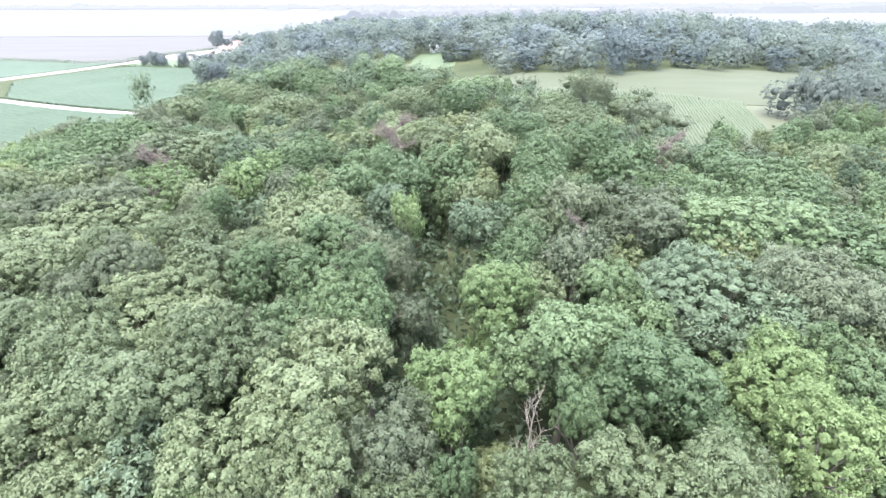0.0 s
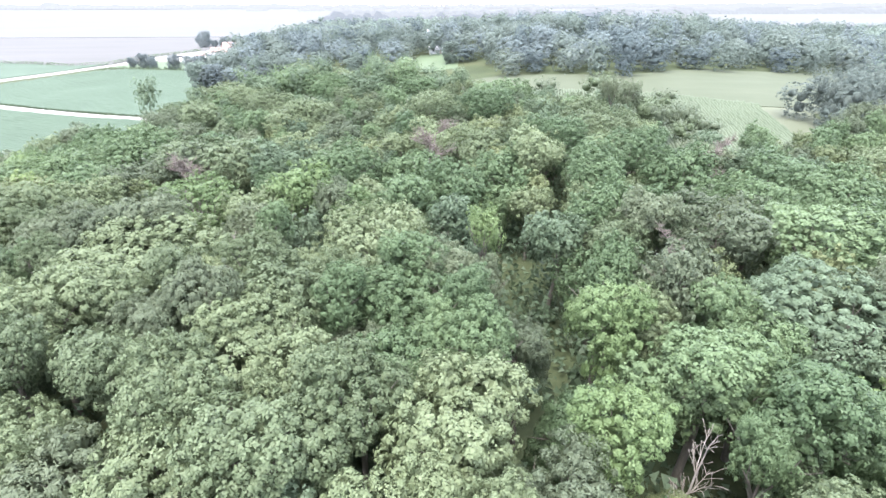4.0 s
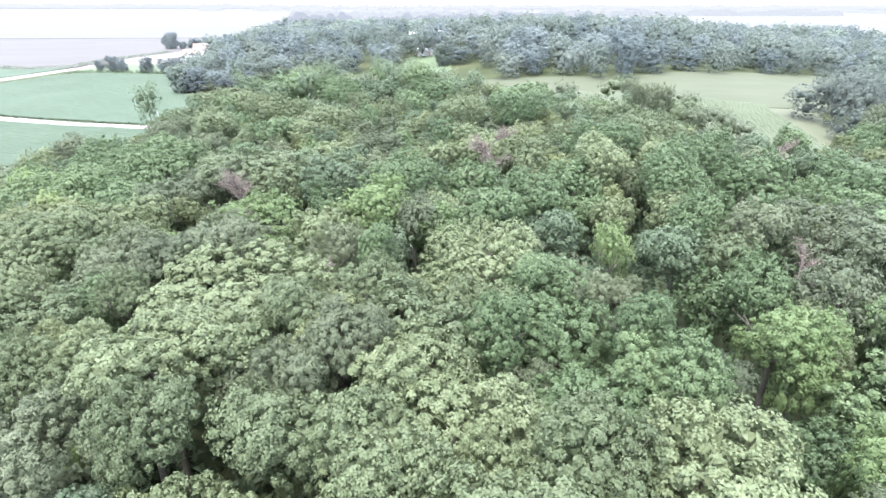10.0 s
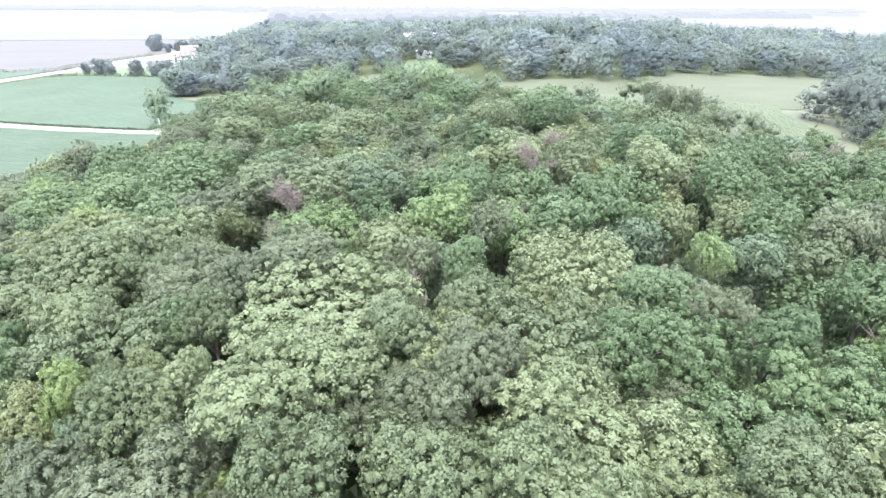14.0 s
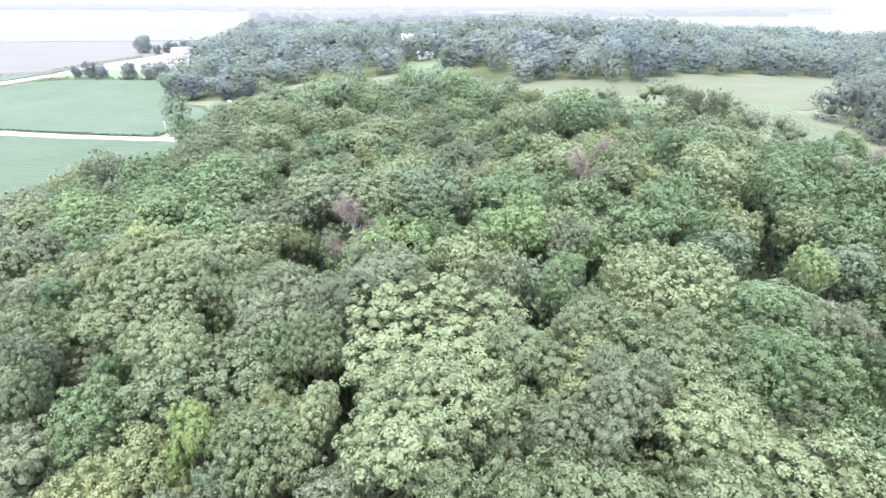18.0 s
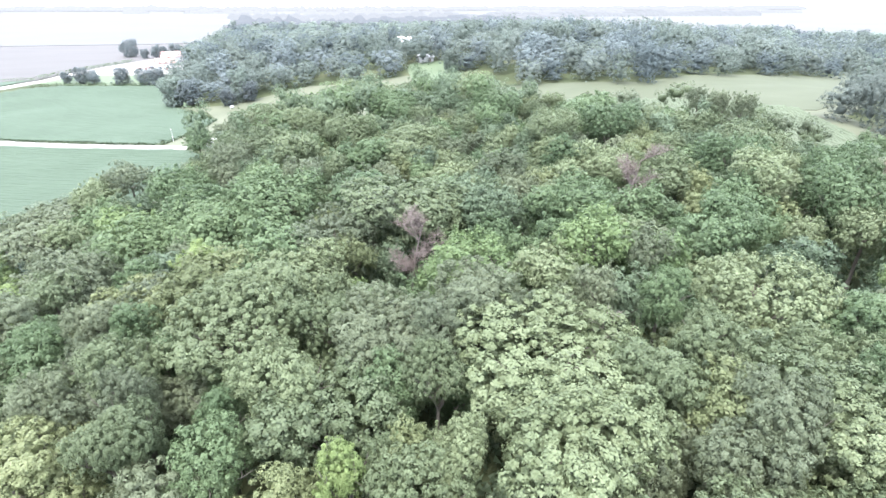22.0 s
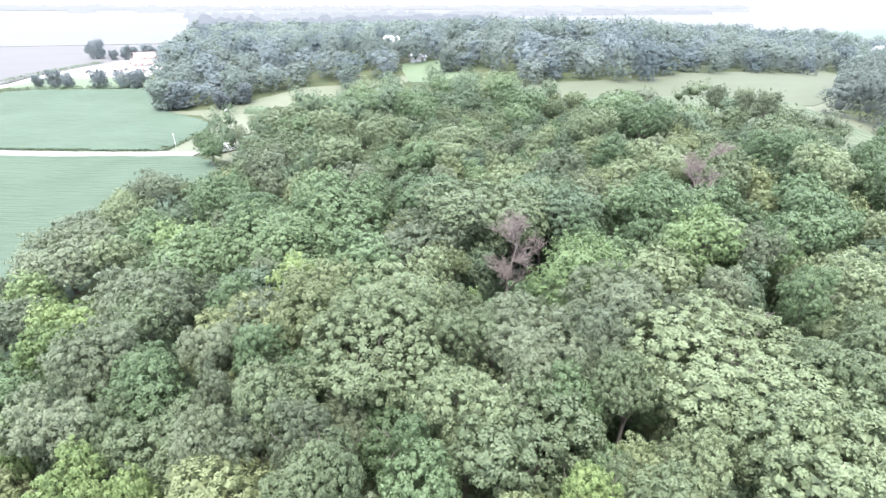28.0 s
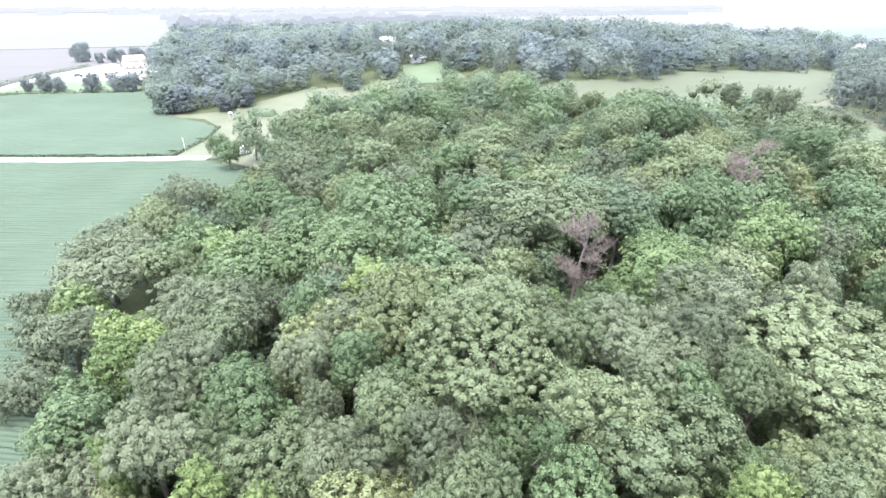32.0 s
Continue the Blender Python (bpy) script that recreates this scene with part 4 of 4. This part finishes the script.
def box(x0, x1, y0, y1, z0, z1, bevel=0.03):
    bm = bmesh.new()
    bmesh.ops.create_cube(bm, size=1, matrix=Matrix.Translation(((x0 + x1) / 2, (y0 + y1) / 2, (z0 + z1) / 2)) @ Matrix.Diagonal((x1 - x0, y1 - y0, z1 - z0, 1)))
    if bevel:
        bmesh.ops.bevel(bm, geom=bm.edges[:], offset=bevel, segments=1, affect="EDGES")
    return bm


def gable_roof(length, depth, eaves, ridge, over=0.5, thick=0.25):
    bm = bmesh.new()
    a, d = length / 2 + over, depth / 2 + over
    drop = over * (ridge - eaves) / (depth / 2)
    ring = [(-d, eaves - drop), (0, ridge), (d, eaves - drop), (d, eaves - drop + thick), (0, ridge + thick), (-d, eaves - drop + thick)]
    ends = [[bm.verts.new((x, y, z)) for y, z in ring] for x in (-a, a)]
    bm.faces.new(ends[0][::-1]), bm.faces.new(ends[1])
    for k in range(6):
        bm.faces.new((ends[0][k], ends[0][(k + 1) % 6], ends[1][(k + 1) % 6], ends[1][k]))
    bmesh.ops.recalc_face_normals(bm, faces=bm.faces[:])
    return bm


def gable_walls(length, depth, eaves, ridge):
    bm = bmesh.new()
    a, d = length / 2, depth / 2
    ring = [(-d, -1.0), (d, -1.0), (d, eaves), (0, ridge), (-d, eaves)]
    ends = [[bm.verts.new((x, y, z)) for y, z in ring] for x in (-a, a)]
    bm.faces.new(ends[0][::-1]), bm.faces.new(ends[1])
    for k in range(5):
        bm.faces.new((ends[0][k], ends[0][(k + 1) % 5], ends[1][(k + 1) % 5], ends[1][k]))
    bmesh.ops.recalc_face_normals(bm, faces=bm.faces[:])
    return bm


def house(name, x, y, spin, length, depth, eaves, ridge, roof, label, category, floors=1, chimney=True, lift=0.0):
    root = new(name)
    root.matrix_basis = pose(x, y, float(height(x, y)) + lift, 0, 0, spin)
    tagged(root, label, category)
    part("wall", gable_walls(length, depth, eaves, ridge), MAT_SIDING, root, "white painted siding")
    top = part("roof", gable_roof(length, depth, eaves, ridge), roof, root)
    if chimney:
        part("chimney", box(length * 0.2, length * 0.2 + 0.8, -0.4, 0.4, ridge - 1.2, ridge + 1.0), MAT_REDROOF, top, "brick chimney")
    n = max(2, int(length / 3.2))
    for side in (-1, 1):
        for level in range(floors):
            for k in range(n):
                wx, wz = -length / 2 + length * (k + 0.5) / n, 1.0 + 2.8 * level
                y0 = side * depth / 2
                if level == 0 and k == n // 2:
                    part("door", box(wx - 0.5, wx + 0.5, y0 - 0.06, y0 + 0.06, 0.05, 2.1), MAT_REDROOF, root, "faded red door")
                    continue
                w = part("window", box(wx - 0.6, wx + 0.6, y0 - 0.07, y0 + 0.07, wz, wz + 1.4), MAT_SIDING, root)
                part("pane", box(wx - 0.48, wx + 0.48, y0 - 0.1, y0 + 0.1, wz + 0.12, wz + 1.28, 0), MAT_PANE, w, "dark window glass")
    return root


house("farmhouse", -152, 388, 20, 10, 7, 4.4, 6.8, MAT_REDROOF, "white two-storey farmhouse with faded red roof", "house", 2)
house("shed", -164, 384, 15, 6, 4, 2.6, 3.9, MAT_REDROOF, "low white shed with faded red roof", "shed", 1, False)
house("barn", -158, 432, 30, 12, 8, 4.6, 7.6, MAT_REDROOF, "white barn with faded red roof by the farmyard", "barn", 1, False)
house("house", -2, 385, -10, 10, 7, 4.2, 6.8, MAT_TIN, "white house with pale tin roof among trees", "house", 2)
house("house", 16, 388, 8, 7, 6, 4.2, 6.6, MAT_TIN, "white house with pale roof among trees", "house", 2)
house("shed", -3, 317, 5, 8, 5, 2.4, 3.6, MAT_TIN, "low white shed at the edge of a lawn", "shed", 1, False)
house("barn", 384, 340, 20, 20, 11, 5.0, 9.0, MAT_TIN, "long white barn with pale roof by the fields", "barn", 1, False)
house("house", 386, 382, 15, 13, 8, 4.0, 7.0, MAT_TIN, "white house with pale roof behind the wood", "house", 1)
house("house", 412, 416, -20, 12, 8, 5.0, 8.0, MAT_TIN, "white house with pale roof behind the wood", "house", 2)
house("house", 330, 398, 30, 12, 8, 5.0, 8.0, MAT_ROOF, "white house with grey roof behind the wood", "house", 2)
house("house", 352, 584, 10, 14, 9, 5.0, 8.0, MAT_TIN, "white house with pale roof far among trees", "house", 2)
house("house", 388, 616, -15, 13, 9, 5.0, 8.0, MAT_TIN, "white house with pale roof far among trees", "house", 2)


def parked_car(name, x, y, spin, paint, label, category="car"):
    root = new(name)
    root.matrix_basis = pose(x, y, float(height(x, y)) + 0.25, 0, 0, spin)
    tagged(root, label, category)
    part("body", box(-2.2, 2.2, -0.9, 0.9, 0.35, 0.95, 0.15), paint, root)
    part("cabin", box(-1.3, 1.0, -0.78, 0.78, 0.9, 1.5, 0.2), MAT_PANE, root, "dark glazed cabin")
    for wx in (-1.4, 1.4):
        for wy in (-0.85, 0.85):
            bm = bmesh.new()
            bmesh.ops.create_cone(bm, cap_ends=True, segments=12, radius1=0.34, radius2=0.34, depth=0.24, matrix=pose(wx, wy, 0.34, 90))
            part("wheel", bm, MAT_RUBBER, root)
    return root


parked_car("parked_car", -181, 392, 30, MAT_DARKPAINT, "dark car parked on the pale farmyard")
parked_car("parked_car", -163, 398, 80, MAT_DARKPAINT, "dark pickup parked by the farmhouse")
parked_car("parked_car", -149, 394, 10, MAT_DARKPAINT, "dark car parked behind the farmhouse")


def camper(x, y, spin):
    root = new("camper_trailer")
    root.matrix_basis = pose(x, y, float(height(x, y)), 0, 0, spin)
    tagged(root, "old white camper trailer half hidden by trees", "camper")
    part("body", box(-3.2, 3.2, -1.15, 1.15, 0.6, 2.9, 0.3), MAT_SIDING, root)
    part("chassis", box(-3.4, 4.2, -0.8, 0.8, 0.42, 0.6, 0.02), MAT_RUBBER, root)
    part("door", box(0.6, 1.3, -1.2, -1.1, 0.7, 2.5), MAT_TIN, root)
    for wx in (-2.0, -0.4, 2.1):
        w = part("window", box(wx - 0.5, wx + 0.5, -1.19, -1.1, 1.6, 2.3), MAT_TIN, root)
        part("pane", box(wx - 0.42, wx + 0.42, -1.21, -1.12, 1.68, 2.22, 0), MAT_PANE, w, "dark window glass")
    for wy in (-1.0, 1.0):
        bm = bmesh.new()
        bmesh.ops.create_cone(bm, cap_ends=True, segments=14, radius1=0.36, radius2=0.36, depth=0.22, matrix=pose(-0.4, wy, 0.36, 90))
        part("wheel", bm, MAT_RUBBER, root)


camper(-97.2, 205.5, 25)


def marker_post(x, y, tall):
    root = new("marker_post")
    root.matrix_basis = pose(x, y, float(height(x, y)), 0, 0, 15)
    tagged(root, "white marker post at the corner of a field", "post")
    part("post", box(-0.08, 0.08, -0.08, 0.08, -0.4, tall, 0.02), MAT_SIDING, root)
    part("cap", box(-0.2, 0.2, -0.14, 0.14, tall, tall + 0.4, 0.04), MAT_SIDING, root, "white box on top")


marker_post(-113.6, 219.5, 4.2)


def propane_tank(x, y):
    root = new("propane_tank")
    root.matrix_basis = pose(x, y, float(height(x, y)) + 0.12, 0, 0, 10)
    tagged(root, "small white propane tank on the dry grass", "tank")
    bm = bmesh.new()
    bmesh.ops.create_uvsphere(bm, u_segments=16, v_segments=10, radius=0.5, matrix=Matrix.Translation((0, 0, 0.75)) @ Matrix.Diagonal((1.8, 1, 1, 1)))
    part("vessel", bm, MAT_SIDING, root)
    for k in (-0.7, 0.7):
        part("foot", box(k - 0.1, k + 0.1, -0.5, 0.5, -0.1, 0.5, 0.02), MAT_TIN, root)


propane_tank(-99.8, 268.5)
rows_field("corn_patch", [(-94, 262), (-84, 255), (-81, 259), (-91, 266)], LEAF["linden"], -15, 0.9, 2.2, "small dark green patch of tall corn", "crop", 1.0, 0.15, 0.05)


def hedge(name, line, wide, tall, label, seed, leaf):
    """A rough strip of weeds and brush."""
    rng = np.random.default_rng(seed)
    pts = []
    for (x0, y0), (x1, y1) in zip(line, line[1:]):
        n = int(math.hypot(x1 - x0, y1 - y0) * 14)
        t = rng.random(n)
        pts.append(np.stack([x0 + (x1 - x0) * t, y0 + (y1 - y0) * t], -1))
    p = np.concatenate(pts) + rng.normal(size=(sum(map(len, pts)), 2)) * wide / 2
    z = height(p[:, 0], p[:, 1]) + tall * rng.random(len(p))
    nor = rng.normal(size=(len(p), 3)) + np.array([0, 0, 0.6])
    nor /= np.linalg.norm(nor, axis=1)[:, None]
    q = leaf_quads(np.column_stack([p, z]), nor, rng, 0.6, 0.4, 0.3)
    ob = mesh_object(name, q, np.arange(len(q) * 4).reshape(-1, 4), LEAF[leaf])
    tagged(ob, label, "hedge", "", "stuff")


hedge("roadside_hedge", [(-420, 392), (-304, 373), (-259, 363), (-236, 356), (-214, 362), (-201, 402), (-188, 450)], 1.6, 2.0, "dark weedy hedge along the country road", 2, "linden")
hedge("field_bank", [(-330, 299), (-216, 259.5), (-146, 228), (-117, 215.5), (-107, 235), (-104, 250)], 0.8, 1.0, "dark weedy edge of the soybean field", 3, "linden")
hedge("field_bank", [(-212, 342), (-196, 345), (-150, 335)], 1.2, 1.6, "dark weedy edge of the soybean field", 4, "linden")


# ---- the far distance: pale tree lines and horizon woods, haze put in as glow ----


# near-black surface whose emission stands in for the light of haze
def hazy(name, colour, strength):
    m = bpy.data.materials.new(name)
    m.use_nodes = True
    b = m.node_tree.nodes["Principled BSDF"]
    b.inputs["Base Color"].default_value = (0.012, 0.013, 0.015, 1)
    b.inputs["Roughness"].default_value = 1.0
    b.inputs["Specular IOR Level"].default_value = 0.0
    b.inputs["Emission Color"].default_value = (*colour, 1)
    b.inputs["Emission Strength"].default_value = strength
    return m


def tree_line(distance, x0, x1, base, tall, breaks, material, label, seed):
    """A ragged crest of far woods; where it breaks, the open fields show."""
    bx = np.arange(x0, x1, max(2.5, distance / 420))
    crest = np.array([tall * (0.75 + 0.35 * noise.noise((x * 0.012, seed, 0)) + 0.55 * noise.noise((x * 0.06, seed + 4, 0)) + 0.4 * noise.noise((x * 0.16, seed + 9, 0))) for x in bx])
    here = np.array([noise.noise((x * 0.0042, seed + 20, 0)) for x in bx])
    crest = np.where(here > breaks, crest, -3)
    strip = np.empty((len(bx), 4, 3))
    for k, (dy, up) in enumerate(((-tall * 0.5, 0.0), (0, 0.75), (tall * 1.5, 1.0), (tall * 6, 0.9))):
        strip[:, k, 0], strip[:, k, 1] = bx, distance + dy + 0.0 * bx
        strip[:, k, 2] = base + crest * up
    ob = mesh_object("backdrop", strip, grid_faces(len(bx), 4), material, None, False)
    tagged(ob, label, "backdrop", "", "structure")


HAZE_GLOW_NEAR, HAZE_GLOW_MID, HAZE_GLOW_FAR = hazy("haze_glow_woods", (0.068, 0.075, 0.087), 1.0), hazy("haze_glow_farther_woods", (0.092, 0.098, 0.108), 1.0), hazy("haze_glow_horizon_woods", (0.106, 0.111, 0.121), 1.0)
for distance, x0, x1, breaks, material in ((1000, -190, 400, -0.3, HAZE_GLOW_NEAR), (1120, -200, 420, -0.25, HAZE_GLOW_NEAR), (1300, -230, 520, -0.3, HAZE_GLOW_MID), (1500, -260, 1100, -0.05, HAZE_GLOW_MID), (1800, -300, 1700, -0.05, HAZE_GLOW_MID), (2300, -420, 2300, 0.0, HAZE_GLOW_FAR), (2900, -900, 3000, 0.0, HAZE_GLOW_FAR)):
    tree_line(distance, x0, x1, 9, 17, breaks, material, "pale line of far woods between fields, glowing to stand for haze", distance * 0.013)
tree_line(4100, -3600, 4200, 12, 34, -2, HAZE_GLOW_FAR, "pale band of woods along the horizon, glowing to stand for haze", 3.1)
